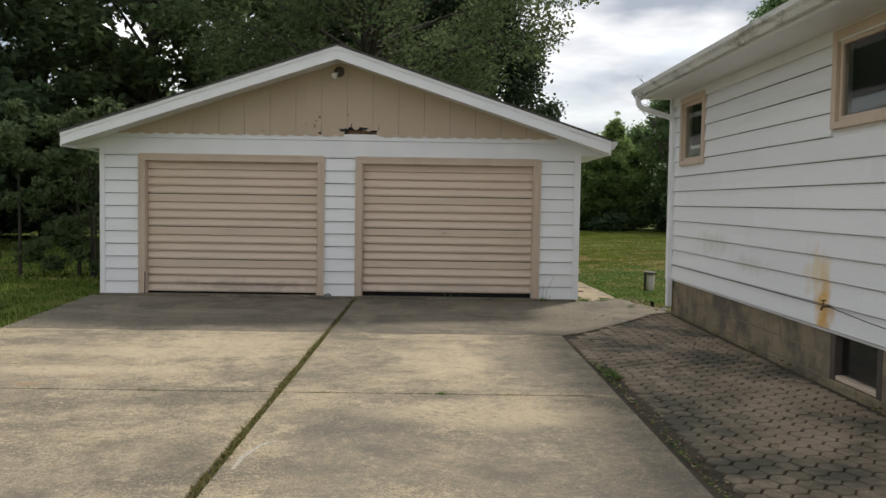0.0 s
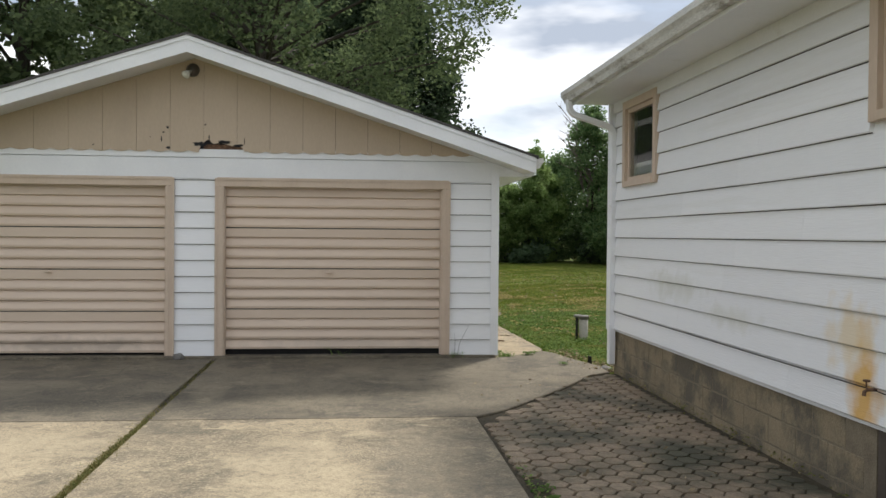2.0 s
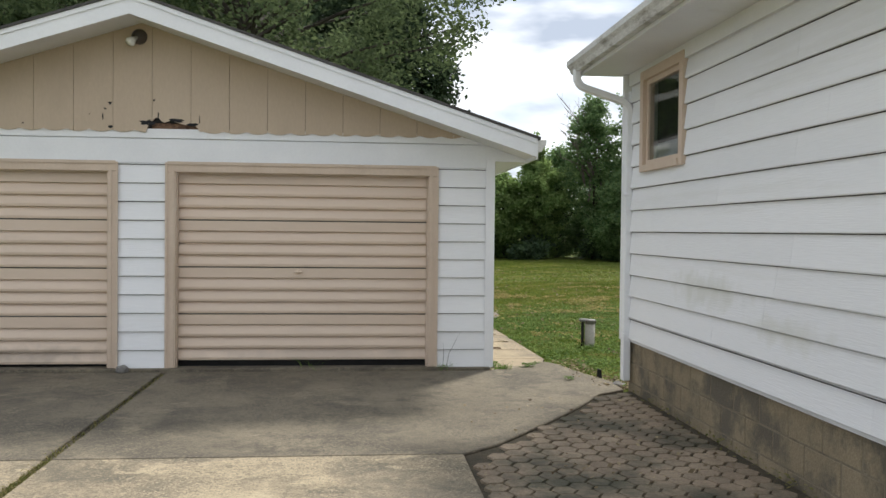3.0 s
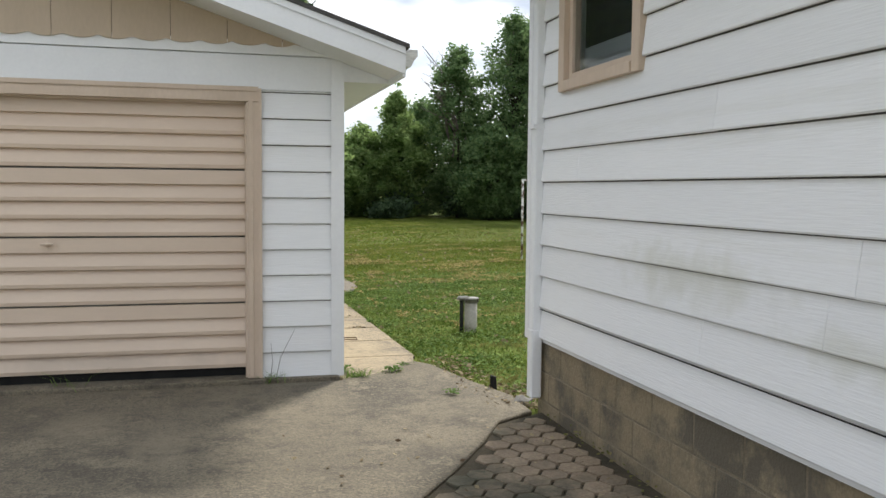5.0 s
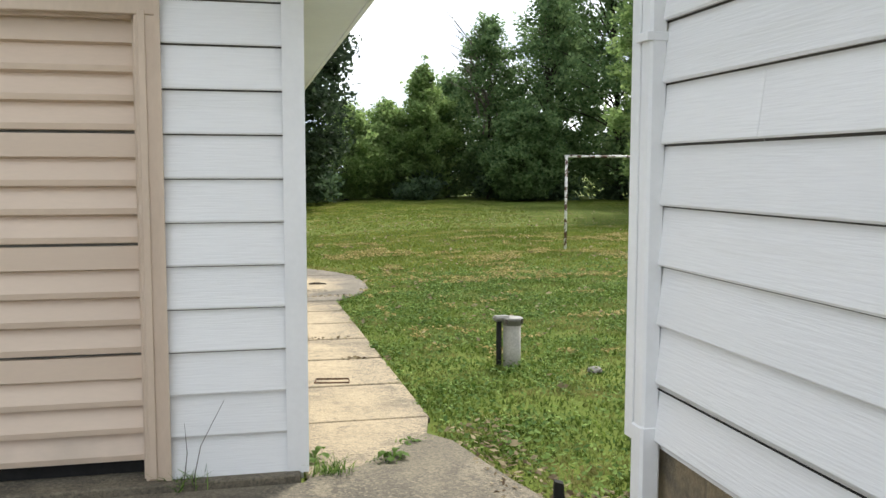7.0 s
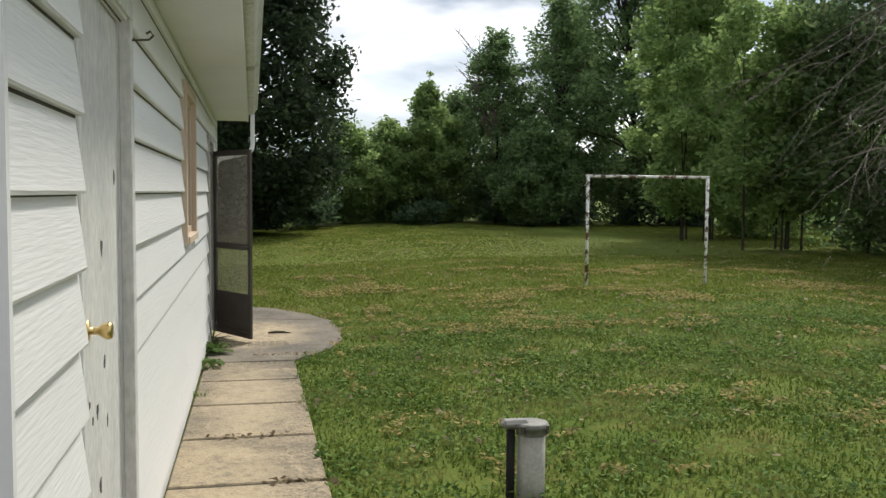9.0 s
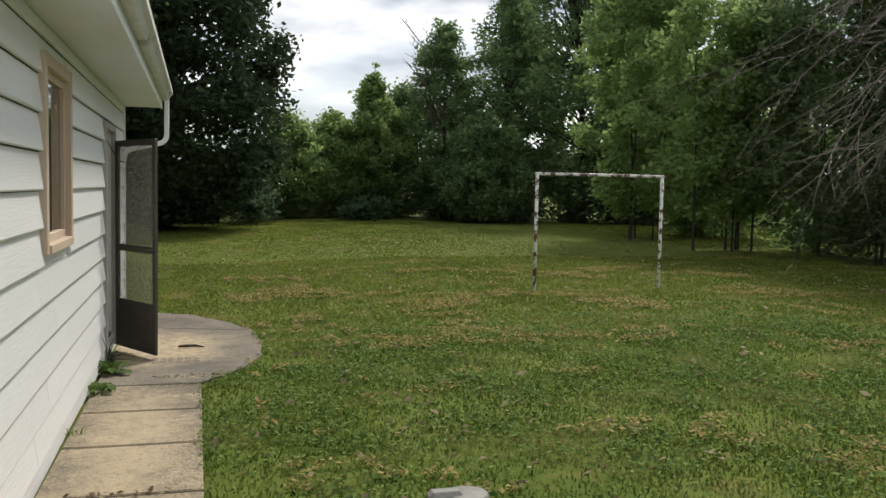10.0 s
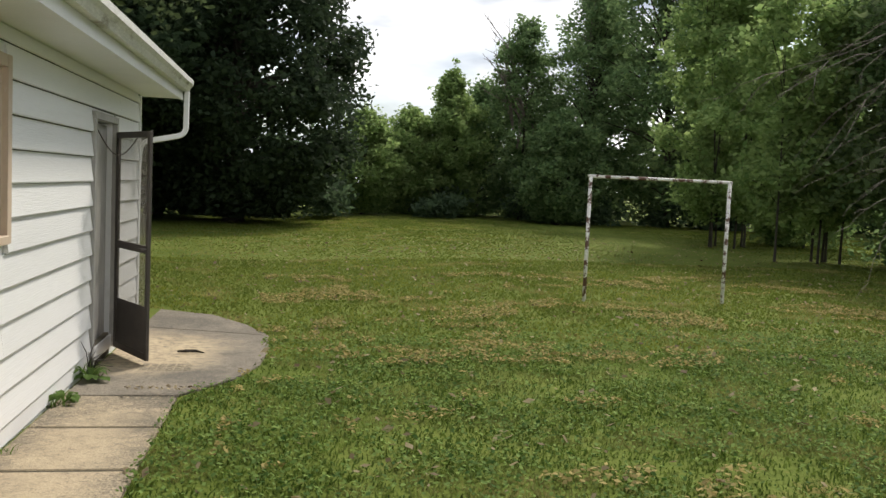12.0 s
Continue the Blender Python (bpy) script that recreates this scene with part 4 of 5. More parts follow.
part("knob", tube(bmesh.new(), [(-0.046, 7.47, 0.86), (-0.02, 7.47, 0.86), (-0.015, 7.47, 0.86), (0.01, 7.47, 0.86)], [0.01, 0.01, 0.024, 0.022], 10), BROWN_METAL, d2)
for ya, yb, za, zb in ((7.32, 7.38, -0.1, 1.93), (8.20, 8.26, -0.1, 1.93), (7.32, 8.26, 1.932, 1.99)):
    part("door_casing", block(0.0, 0.045, ya, yb, za, zb, 0.003), GREY_DOOR, garage)


def screen_door():
    hx, hy, width = 0.05, 8.19, 0.76
    d = thing("screen_door", (hx, hy, -0.1), "brown metal screen door standing ajar over the walk", "screen door")
    turn = Matrix.Translation((hx, hy, 0)) @ Matrix.Rotation(math.atan2(-0.64, 0.385), 4, "Z")

    def bar(nm, u0, u1, z0, z1, t=0.028, m=BROWN_METAL, label=""):
        bm = block(u0, u1, -t / 2, t / 2, z0, z1, 0.003)
        bmesh.ops.transform(bm, matrix=turn, verts=bm.verts[:])
        return part(nm, bm, m, d, label)

    zb, zt = -0.10, 1.86
    bar("stile", 0, 0.05, zb, zt)
    bar("stile", width - 0.05, width, zb, zt)
    bar("top_rail", 0.051, width - 0.051, zt - 0.055, zt)
    bar("middle_rail", 0.051, width - 0.051, 0.82, 0.885)
    bar("bottom_rail", 0.051, width - 0.051, zb, zb + 0.06)
    bar("kick_panel", 0.045, width - 0.045, zb + 0.06, 0.36, 0.012)
    bar("screen", 0.045, width - 0.045, 0.885, zt - 0.055, 0.003, SCREEN, "grey insect screen")
    bar("lower_screen", 0.045, width - 0.045, 0.36, 0.82, 0.003, SCREEN, "grey insect screen")
    bm = tube(bmesh.new(), [(width - 0.03, -0.014, 0.86), (width - 0.03, -0.05, 0.86), (width - 0.10, -0.055, 0.86)], 0.010, 8)
    bmesh.ops.transform(bm, matrix=turn, verts=bm.verts[:])
    part("latch", bm, BROWN_METAL, d)
    pts = []
    for k in range(9):
        f = k / 8
        p = Vector((0.03, 7.43, 1.85)).lerp(turn @ Vector((0.45, 0, 1.80)), f)
        pts.append((p.x, p.y, p.z - 0.18 * math.sin(math.pi * f)))
    part("chain", tube(bmesh.new(), pts, 0.005, 5), BROWN_METAL, d)


screen_door()

# lamp under the gable
lamp = thing("gable_lamp", (-3.81, -0.03, 3.57), "old outdoor flood lamp with bare bulb under gable", "outdoor lamp")
bm = tube(bmesh.new(), [(-3.81, -0.033, 3.57), (-3.81, -0.05, 3.57), (-3.81, -0.10, 3.57), (-3.81, -0.13, 3.57)], [0.085, 0.085, 0.065, 0.03], 16)
part("mount", bm, BROWN_METAL, lamp, "dark metal mounting dome", True)
part("arm", tube(bmesh.new(), [(-3.82, -0.11, 3.55), (-3.84, -0.13, 3.53)], 0.022, 10), PIPE, lamp)
part("bulb", tube(bmesh.new(), [(-3.84, -0.13, 3.53), (-3.86, -0.15, 3.51), (-3.875, -0.165, 3.49), (-3.885, -0.175, 3.475), (-3.89, -0.18, 3.465)], [0.025, 0.045, 0.055, 0.045, 0.01], 14), BULB, lamp, "clear round bulb", True)


# rot in the gable panels: holes as flat shapes, their inner shade painted black
def rot(cx, cz, w, h, seed, material=None):
    rng = random.Random(seed)
    ring = []
    for k in range(14):
        a = 2 * math.pi * k / 14
        r = rng.uniform(0.55, 1.1)
        ring.append((cx + w * r * math.cos(a), -0.0522, cz + h * r * math.sin(a)))
    bm = bmesh.new()
    prism(bm, ring, (0, 0.002, 0))
    part("rot_patch", bm, material or BLACK, garage, "rotted hole in the panel, its depth painted black")


ROTWOOD = mat("rotted_wood", (0.06, 0.03, 0.02), (0.20, 0.12, 0.07), 30, 0.95, 0.8, 80)
for cx, cz, w, h, k in ((-4.11, 2.86, 0.022, 0.018, 1), (-4.16, 2.80, 0.016, 0.012, 2), (-4.185, 2.72, 0.01, 0.04, 3), (-4.10, 2.61, 0.03, 0.022, 4), (-3.655, 2.90, 0.012, 0.012, 5), (-3.61, 2.74, 0.008, 0.05, 6), (-3.18, 2.70, 0.007, 0.06, 7), (-4.32, 2.74, 0.007, 0.007, 8), (-5.0, 2.63, 0.012, 0.010, 11), (-3.72, 2.66, 0.10, 0.035, 9), (-3.42, 2.69, 0.10, 0.022, 10), (-3.25, 2.65, 0.07, 0.022, 12)):
    rot(cx, cz, w, h, k)
part("rotted_board", block(-3.68, -3.2, -0.0225, -0.0185, 2.58, 2.66), ROTWOOD, garage, "splintered brown wood inside the hole")

# spigot and hose on the house
sp = thing("spigot", (HX - 0.03, -6.47, 0.70), "rusty outdoor water tap on the house wall", "tap")
bm = tube(bmesh.new(), [(HX - 0.02, -6.47, 0.70), (HX - 0.075, -6.47, 0.70), (HX - 0.092, -6.47, 0.688), (HX - 0.095, -6.47, 0.665)], [0.010, 0.010, 0.011, 0.012], 10)
part("body", bm, ROTWOOD, sp)
part("wheel", tube(bmesh.new(), [(HX - 0.08, -6.47, 0.715), (HX - 0.08, -6.47, 0.745), (HX - 0.08, -6.47, 0.747), (HX - 0.08, -6.47, 0.757)], [0.005, 0.005, 0.020, 0.020], 12), ROTWOOD, sp)
cable = tube(bmesh.new(), [(HX - 0.034, -1.4, 0.700), (HX - 0.034, -4.0, 0.701), (HX - 0.036, -6.5, 0.697), (HX - 0.06, -7.2, 0.665), (HX - 0.05, -8.2, 0.62), (HX - 0.04, -9.5, 0.60)], 0.0035, 6)
tagged(part("wall_cable", cable, DARK), "thin black cable clipped along the siding", "cable")

# ---- clothes frame on the lawn ----
frame_thing = thing("clothes_frame", (6.81, 11.7, ground_height(6.8, 11.7)), "white pipe frame with flaking rusty paint on lawn", "clothesline frame")
for px in (5.75, 7.86):
    part("post", tube(bmesh.new(), [(px, 11.70, -0.3), (px, 11.70, 1.72)], 0.028, 10), RUST, frame_thing, smooth=True)
part("crossbar", tube(bmesh.new(), [(5.715, 11.70, 1.725), (7.895, 11.70, 1.725)], 0.025, 10), RUST, frame_thing, smooth=True)

# ---- well pipe ----
PX, PY = 1.80, 2.39
well = thing("well_pipe", (PX, PY, ground_height(PX, PY)), "grey well casing pipe with capped top in grass", "well pipe")
part("casing", tube(bmesh.new(), [(PX, PY, -0.3), (PX, PY, 0.26)], 0.070, 24), PIPE, well, smooth=True)
wcap = part("cap", tube(bmesh.new(), [(PX, PY, 0.245), (PX, PY, 0.25), (PX, PY, 0.278), (PX, PY, 0.28), (PX, PY, 0.292), (PX, PY, 0.304), (PX, PY, 0.307)], [0.073, 0.076, 0.076, 0.086, 0.088, 0.082, 0.072], 28), CAP, well, "flat round well cap", True)
bm = block(PX - 0.155, PX - 0.02, PY - 0.038, PY + 0.038, 0.278, 0.322, 0.016)
part("conduit_box", bm, CAP, wcap)
for k in range(4):
    a = math.pi * (0.25 + k / 2)
    bx, by = PX + 0.088 * math.cos(a), PY + 0.088 * math.sin(a)
    part("bolt", tube(bmesh.new(), [(bx, by, 0.262), (bx, by, 0.300)], 0.011, 6), BROWN_METAL, wcap)
part("conduit", tube(bmesh.new(), [(PX - 0.106, PY, -0.3), (PX - 0.106, PY, 0.285)], 0.022, 12), DARK, well, "black plastic conduit", True)


# ---- small loose things ----
def stone(x, y, z, r, label, material, seed, squash=0.6):
    rng = random.Random(seed)
    bm = bmesh.new()
    bmesh.ops.create_icosphere(bm, subdivisions=2, radius=r)
    for v in bm.verts:
        v.co *= 1 + 0.35 * noise.noise(v.co * (1.6 / r) + Vector((seed, 0, 0)))
        v.co.z *= squash
    bmesh.ops.transform(bm, matrix=Matrix.Translation((x, y, z + r * squash * 0.72)), verts=bm.verts[:])
    return tagged(part("stone", bm, material), label, "stone")


stone(-3.96, -0.13, 0.0, 0.075, "small grey stone in front of the garage pier", STONE, 3)
stone(1.17, -1.04, -0.05, 0.075, "grey stone beside the house corner", STONE, 4)
stone(1.10, -0.80, -0.05, 0.035, "small grey stone at the walk's edge", STONE, 5)
stone(2.32, 1.95, -0.06, 0.06, "pale stone in the grass", STONE, 6, 0.4)
bm = prism(bmesh.new(), [(1.06, -0.62, -0.08), (1.13, -0.60, -0.08), (1.12, -0.59, 0.07), (1.07, -0.61, 0.09)], (0.01, 0.04, 0.0))
tagged(part("stake", bm, DARK), "black plastic stake at the walk's edge", "stake")
wz = walk_height(2.2) + 0.006
bm = bmesh.new()
tube(bm, [(0.22, 1.98, wz), (0.46, 1.94, wz), (0.47, 2.06, wz), (0.24, 2.10, wz), (0.22, 1.98, wz)], 0.008, 6)
tagged(part("wire_bracket", bm, ROTWOOD), "rusty bent wire bracket lying on walk", "bracket")
wz = walk_height(8.2)
bm = tube(bmesh.new(), [(0.62, 8.15, wz + 0.02), (0.70, 8.12, wz + 0.03), (0.78, 8.18, wz + 0.02), (0.86, 8.10, wz + 0.02)], [0.01, 0.016, 0.013, 0.006], 7)
tagged(part("branch_piece", bm, BARK), "broken bit of wood lying on patio", "wood")


bm = prism(bmesh.new(), [(-3.42, -9.05, 0.001), (-3.395, -9.04, 0.001), (-3.385, -8.80, 0.001), (-3.33, -8.55, 0.001), (-3.25, -8.41, 0.001), (-3.27, -8.40, 0.001), (-3.36, -8.54, 0.001), (-3.42, -8.80, 0.001)], (0, 0, 0.0015))
SMEAR = mat("worn_white_paint", (0.25, 0.22, 0.17), (0.44, 0.41, 0.35), 30, 0.9, 0.4, 90, grain=0.3)
tagged(part("paint_smear", bm, SMEAR), "worn white paint scrape on the concrete", "paint mark")


wz = walk_height(7.45)
mark = thing("worn_mark", (0.6, 7.45, wz), "pale worn stamp of small squares on the patio", "paint mark")
for r in range(2):
    for k in range(6):
        mx, my = 0.40 + 0.072 * k, 7.36 + 0.16 * r
        part("square", block(mx, mx + 0.055, my, my + 0.11, walk_height(my) + 0.0005, walk_height(my) + 0.002), CONCRETE, mark)


# ---- paving between the drive and the house ----
def in_paving(x, y):
    edge = [(-0.718, -3.908), (-0.463, -3.498), (-0.096, -3.007), (0.291, -2.474), (0.597, -2.002), (0.822, -1.613), (1.138, -1.408)]
    if x < (-0.66 if y > -5.6 else -0.56) or x > HX - 0.03:
        return False
    for (xa, ya), (xb, yb) in zip(edge, edge[1:]):
        if xa <= x <= xb:
            return y < ya + (yb - ya) * (x - xa) / (xb - xa) - 0.07
    return y < -3.85


bm = bmesh.new()
prism(bm, [(-0.739, -14.358, -0.035), (HX + 0.05, -14.0, -0.035), (HX + 0.05, -1.3, -0.035), (0.822, -1.552, -0.035), (0.291, -2.433, -0.035), (-0.096, -2.966, -0.035), (-0.463, -3.457, -0.035), (-0.739, -3.703, -0.035)], (0, 0, 0.012))
paving = tagged(part("paving", bm, SOIL), "mossy interlocking clay pavers between drive and house", "paving", kind="structure")


def paver_mesh():
    """A flat-topped six-sided paver with slightly bowed sides."""
    bm = bmesh.new()
    a, b, h = 0.040, 0.079, 0.0765
    ring = [(-b, 0.004), (-a - 0.004, -h), (a - 0.004, -h), (b, -0.004), (a + 0.004, h), (-a + 0.004, h)]
    prism(bm, [(x, y, -0.03) for x, y in ring], (0, 0, 0.03))
    top = [e for e in bm.edges if all(v.co.z > -0.001 for v in e.verts)]
    bmesh.ops.bevel(bm, geom=top, offset=0.004, segments=1, affect="EDGES")
    me = bpy.data.meshes.new("paver")
    bm.to_mesh(me)
    bm.free()
    me.materials.append(PAVER)
    return me


PAVER_MESH = paver_mesh()
rng = random.Random(5)
spots = []
for col in range(16):
    x, y = -0.64 + 0.13 * col, -1.36 - (0.083 if col % 2 else 0.0)
    while y > -13.9:
        if in_paving(x, y):
            spots.append((x + rng.uniform(-0.003, 0.003), y + rng.uniform(-0.003, 0.003), -0.004 + rng.uniform(-0.002, 0.002) + 0.010 * noise.noise(Vector((x * 0.9, y * 0.9, 0))), rng.uniform(-2, 2)))
        y -= 0.166
spots.sort(key=lambda q: abs(q[1] + 4.2) + 0.6 * abs(q[0] + 0.2))
single = spots[:300]
for x, y, z, a in single:
    ob = adopt(new("paver", PAVER_MESH), paving)
    ob.matrix_basis = pose(x, y, z, rng.uniform(-0.6, 0.6), rng.uniform(-0.6, 0.6), a)
verts, faces = [], []
base_v = [v.co.copy() for v in PAVER_MESH.vertices]
base_f = [tuple(p.vertices) for p in PAVER_MESH.polygons]
for x, y, z, a in spots[300:]:
    m = pose(x, y, z, rng.uniform(-0.6, 0.6), rng.uniform(-0.6, 0.6), a)
    o = len(verts)
    verts += [m @ v for v in base_v]
    faces += [tuple(o + i for i in f) for f in base_f]
me = bpy.data.meshes.new("more_pavers")
me.from_pydata(verts, [], faces)
me.materials.append(PAVER)
tagged(adopt(new("more_pavers", me), paving), "mossy clay pavers", kind="stuff")


# ---- grass, weeds and litter ----
def blades(name, xy, h0, h1, width, material, seed, lean=0.55, label="", category="", z_of=None):
    """Grass blades as slim bent triangles at the given places."""
    rng = np.random.default_rng(seed)
    xy = np.asarray(xy, float)
    k = len(xy)
    if z_of is None:
        fall = np.clip(xy[:, 1], 0, 10) * 0.016 * (1 - np.clip((xy[:, 0] - 1.2) / 4, 0, 1))
        z = -0.045 - fall - 0.004
    else:
        z = np.full(k, z_of)
    a = rng.uniform(0, 2 * np.pi, k)
    h = rng.uniform(h0, h1, k)
    w = width * rng.uniform(0.6, 1.4, k)
    b = rng.uniform(0, 2 * np.pi, k)
    le = lean * rng.random(k) * h
    p = np.stack([xy[:, 0], xy[:, 1], z], 1)
    side = np.stack([np.cos(a) * w, np.sin(a) * w, 0 * a], 1)
    mid = p + np.stack([np.cos(b) * le * 0.35, np.sin(b) * le * 0.35, h * 0.6], 1)
    tip = p + np.stack([np.cos(b) * le * 1.3, np.sin(b) * le * 1.3, h], 1)
    v = np.stack([p - side, p + side, mid + side * 0.8, mid - side * 0.8, tip], 1).reshape(-1, 3)
    me = bpy.data.meshes.new(name)
    me.vertices.add(5 * k)
    me.vertices.foreach_set("co", v.ravel())
    o = np.arange(k)[:, None] * 5
    idx = np.concatenate([o + np.array([[0, 1, 2, 3]]), o + np.array([[3, 2, 4]])], 1)
    me.loops.add(7 * k)
    me.loops.foreach_set("vertex_index", idx.ravel().astype(np.int32))
    me.polygons.add(2 * k)
    st = np.stack([np.arange(k) * 7, np.arange(k) * 7 + 4], 1).ravel()
    me.polygons.foreach_set("loop_start", st.astype(np.int32))
    me.update(calc_edges=True)
    me.materials.append(material)
    return tagged(new(name, me), label, category, kind="stuff")


def off_paths(p):
    x, y = p[:, 0], p[:, 1]
    bulge = np.interp(y, [-6, -1.35, -0.88, -0.33, 0.36, 0.93, 6.4, 7.05, 7.6, 8.35, 9.27, 10.0, 10.75, 11.2, 11.25], [1.2, 1.16, 1.16, 1.0, 0.86, 0.83, 0.82, 1.19, 1.38, 1.44, 1.42, 1.16, 0.72, 0.1, -9])
    wob = 0.035 * np.sin(y * 9.1) + 0.025 * np.sin(y * 23.0)
    inside_house = (x > HX - 0.02) & (y < HY)
    garage_in = (x > GX0 - 0.02) & (x < 0.03) & (y > -0.1) & (y < GY1)
    drive = (y < 0.0) & (x > np.interp(y, [-20, -5, -4.2, -3, -2, -1.2, 0], [-6.9, -6.9, -6.75, -7.2, -7.35, -7.6, -7.9]) + wob * 2) & (x < 1.2) & ~((x > bulge) & (y > -1.2))
    walk_ = (y > -1.2) & (x > -0.2) & (x < bulge + wob - 0.03)
    return ~(inside_house | garage_in | drive | walk_)


def scatter(n, x0, x1, y0, y1, seed, clump=0.0):
    r = np.random.default_rng(seed)
    p = np.stack([r.uniform(x0, x1, n), r.uniform(y0, y1, n)], 1)
    if clump:
        f = np.array([noise.noise(Vector((a * 1.7, b * 1.7, 0.3))) for a, b in p])
        p = p[r.random(n) < 0.55 + clump * f]
    return p[off_paths(p)]


tagged(blades("grass", scatter(230000, 0.75, 8.0, -1.25, 8.0, 1, 0.5), 0.012, 0.045, 0.0055, GRASS, 1, 1.1), "short green grass with clover and dry patches", "grass")
tagged(blades("grass", scatter(120000, -4.0, 15.0, 8.0, 18.0, 2), 0.015, 0.045, 0.011, GRASS_FAR, 2, 1.1), "short green grass with clover and dry patches", "grass")
tagged(blades("grass", scatter(90000, -14.0, 24.0, 18.0, 38.0, 3), 0.02, 0.05, 0.022, GRASS_FAR, 3, 1.1), "short green grass at the lawn's far end", "grass")
tagged(blades("grass", scatter(30000, -15.0, -6.6, -5.5, 3.0, 4), 0.025, 0.07, 0.009, GRASS, 4), "short green grass beside the drive", "grass")
tagged(blades("grass", scatter(30000, -25.0, -7.0, 3.0, 24.0, 5), 0.03, 0.09, 0.022, GRASS, 5), "green grass beyond the drive", "grass")
tagged(blades("grass", scatter(26000, 8.0, 15.0, -1.25, 8.0, 6), 0.015, 0.05, 0.012, GRASS_FAR, 6), "short green grass with clover and dry patches", "grass")


def dry_spots(p):
    """Keep only the places inside small ragged dry spots."""
    f = np.array([noise.noise(Vector((a * 0.7, b * 0.7, 4.0))) + 0.8 * noise.noise(Vector((a * 3.1, b * 3.1, 1.0))) for a, b in p])
    return p[f > 0.30]


def flakes(name, p, z, size, material, seed, label, category, lift=0.012):
    """Small curled leaves lying flat."""
    rng = np.random.default_rng(seed)
    k = len(p)
    a = rng.uniform(0, 2 * np.pi, k)
    s = size * rng.uniform(0.5, 1.4, k)
    zz = (np.array([ground_height(x, y) + 0.03 for x, y in p]) if z is None else np.full(k, z)) + rng.uniform(0.002, lift, k)
    c = np.stack([p[:, 0], p[:, 1], zz], 1)
    u = np.stack([np.cos(a) * s, np.sin(a) * s, rng.uniform(-0.3, 0.5, k) * s], 1)
    v = np.stack([-np.sin(a) * s * 0.5, np.cos(a) * s * 0.5, rng.uniform(-0.3, 0.5, k) * s], 1)
    q = np.stack([c - u, c + v, c + u, c - v], 1).reshape(-1, 3)
    me = bpy.data.meshes.new(name)
    me.from_pydata(q.tolist(), [], (np.arange(4 * k).reshape(-1, 4)).tolist())
    me.materials.append(material)
    return tagged(new(name, me), label, category, kind="stuff")


flakes("clover", scatter(60000, 0.8, 9.0, -1.2, 9.0, 11, 0.9), None, 0.017, WEED, 11, "low clover leaves among grass", "clover", 0.03)
flakes("dry_grass_clippings", dry_spots(scatter(110000, 1.2, 11.0, 2.5, 15.0, 27)), None, 0.020, STRAW, 27, "dry yellow grass bits on the lawn", "dry grass", 0.03)
flakes("fallen_leaves", scatter(2400, -3.0, 13.0, 3.0, 24.0, 28), None, 0.026, LITTER, 28, "scattered dry leaves on the lawn", "leaves", 0.03)
flakes("fallen_leaves", scatter(1500, 11.0, 15.0, 8.0, 11.5, 29, 1.0), None, 0.04, LITTER, 29, "dry leaf litter below the dead limbs", "leaves", 0.02)
flakes("broadleaf_weeds", scatter(30000, 0.8, 9.5, -1.2, 10.0, 19, 1.2), None, 0.017, WEED, 19, "broadleaf weeds among the grass", "weeds", 0.035)
flakes("fallen_leaves", scatter(900, 0.0, 14.0, 0.0, 26.0, 12), None, 0.04, LITTER, 12, "dry fallen leaves on the lawn", "leaves", 0.03)
flakes("fallen_leaves", np.stack([np.random.default_rng(13).uniform(0.85, 1.2, 420), np.random.default_rng(14).uniform(-1.2, 0.7, 420)], 1), -0.03, 0.02, LITTER, 13, "dry leaf litter along the walk's edge", "leaves", 0.04)
r_ = np.random.default_rng(15)
flakes("fallen_leaves", np.stack([r_.uniform(-0.6, 1.1, 260), r_.uniform(-8.5, -1.6, 260)], 1), 0.004, 0.018, LITTER, 16, "dry leaf bits on the pavers", "leaves", 0.008)
r_ = np.random.default_rng(17)
flakes("fallen_leaves", np.stack([DRIVE_X1 + 0.05 + np.abs(r_.normal(0, 0.05, 500)), r_.uniform(-11, -4, 500)], 1), -0.012, 0.016, LITTER, 22, "dirt and leaf bits along the drive's edge", "leaves", 0.01)
flakes("weeds", np.stack([DRIVE_X1 + 0.04 + np.abs(r_.normal(0, 0.035, 260)), np.concatenate([r_.normal(-6.0, 0.35, 160), r_.normal(-8.3, 0.8, 100)])], 1), -0.012, 0.014, WEED, 23, "low weeds along the drive's edge", "weeds", 0.02)
flakes("fallen_leaves", np.stack([np.concatenate([r_.uniform(0.1, 0.82, 40), r_.uniform(0.45, 1.0, 60), r_.uniform(0.5, 0.82, 40)]), np.concatenate([r_.normal(3.74, 0.02, 40), r_.normal(6.44, 0.025, 60), r_.normal(2.8, 0.03, 40)])], 1), -0.07, 0.02, LITTER, 24, "leaf bits in the walk's joints", "leaves", 0.02)
flakes("fallen_leaves", np.stack([r_.uniform(1.14, 1.55, 500), r_.uniform(-1.25, -0.5, 500)], 1), -0.03, 0.018, LITTER, 25, "dry leaf litter beside the house corner", "leaves", 0.03)
flakes("weeds", np.stack([HX - 0.01 - np.abs(r_.normal(0, 0.035, 420)), r_.uniform(-9.5, -1.5, 420)], 1), 0.0, 0.014, DRY_GRASS, 18, "low weeds along the foundation", "weeds", 0.06)
jy = np.concatenate([r_.uniform(-12, -0.2, 1200), r_.normal(-4.9, 0.6, 1500), r_.normal(-6.5, 0.5, 1500), r_.normal(-8.6, 0.6, 900)])
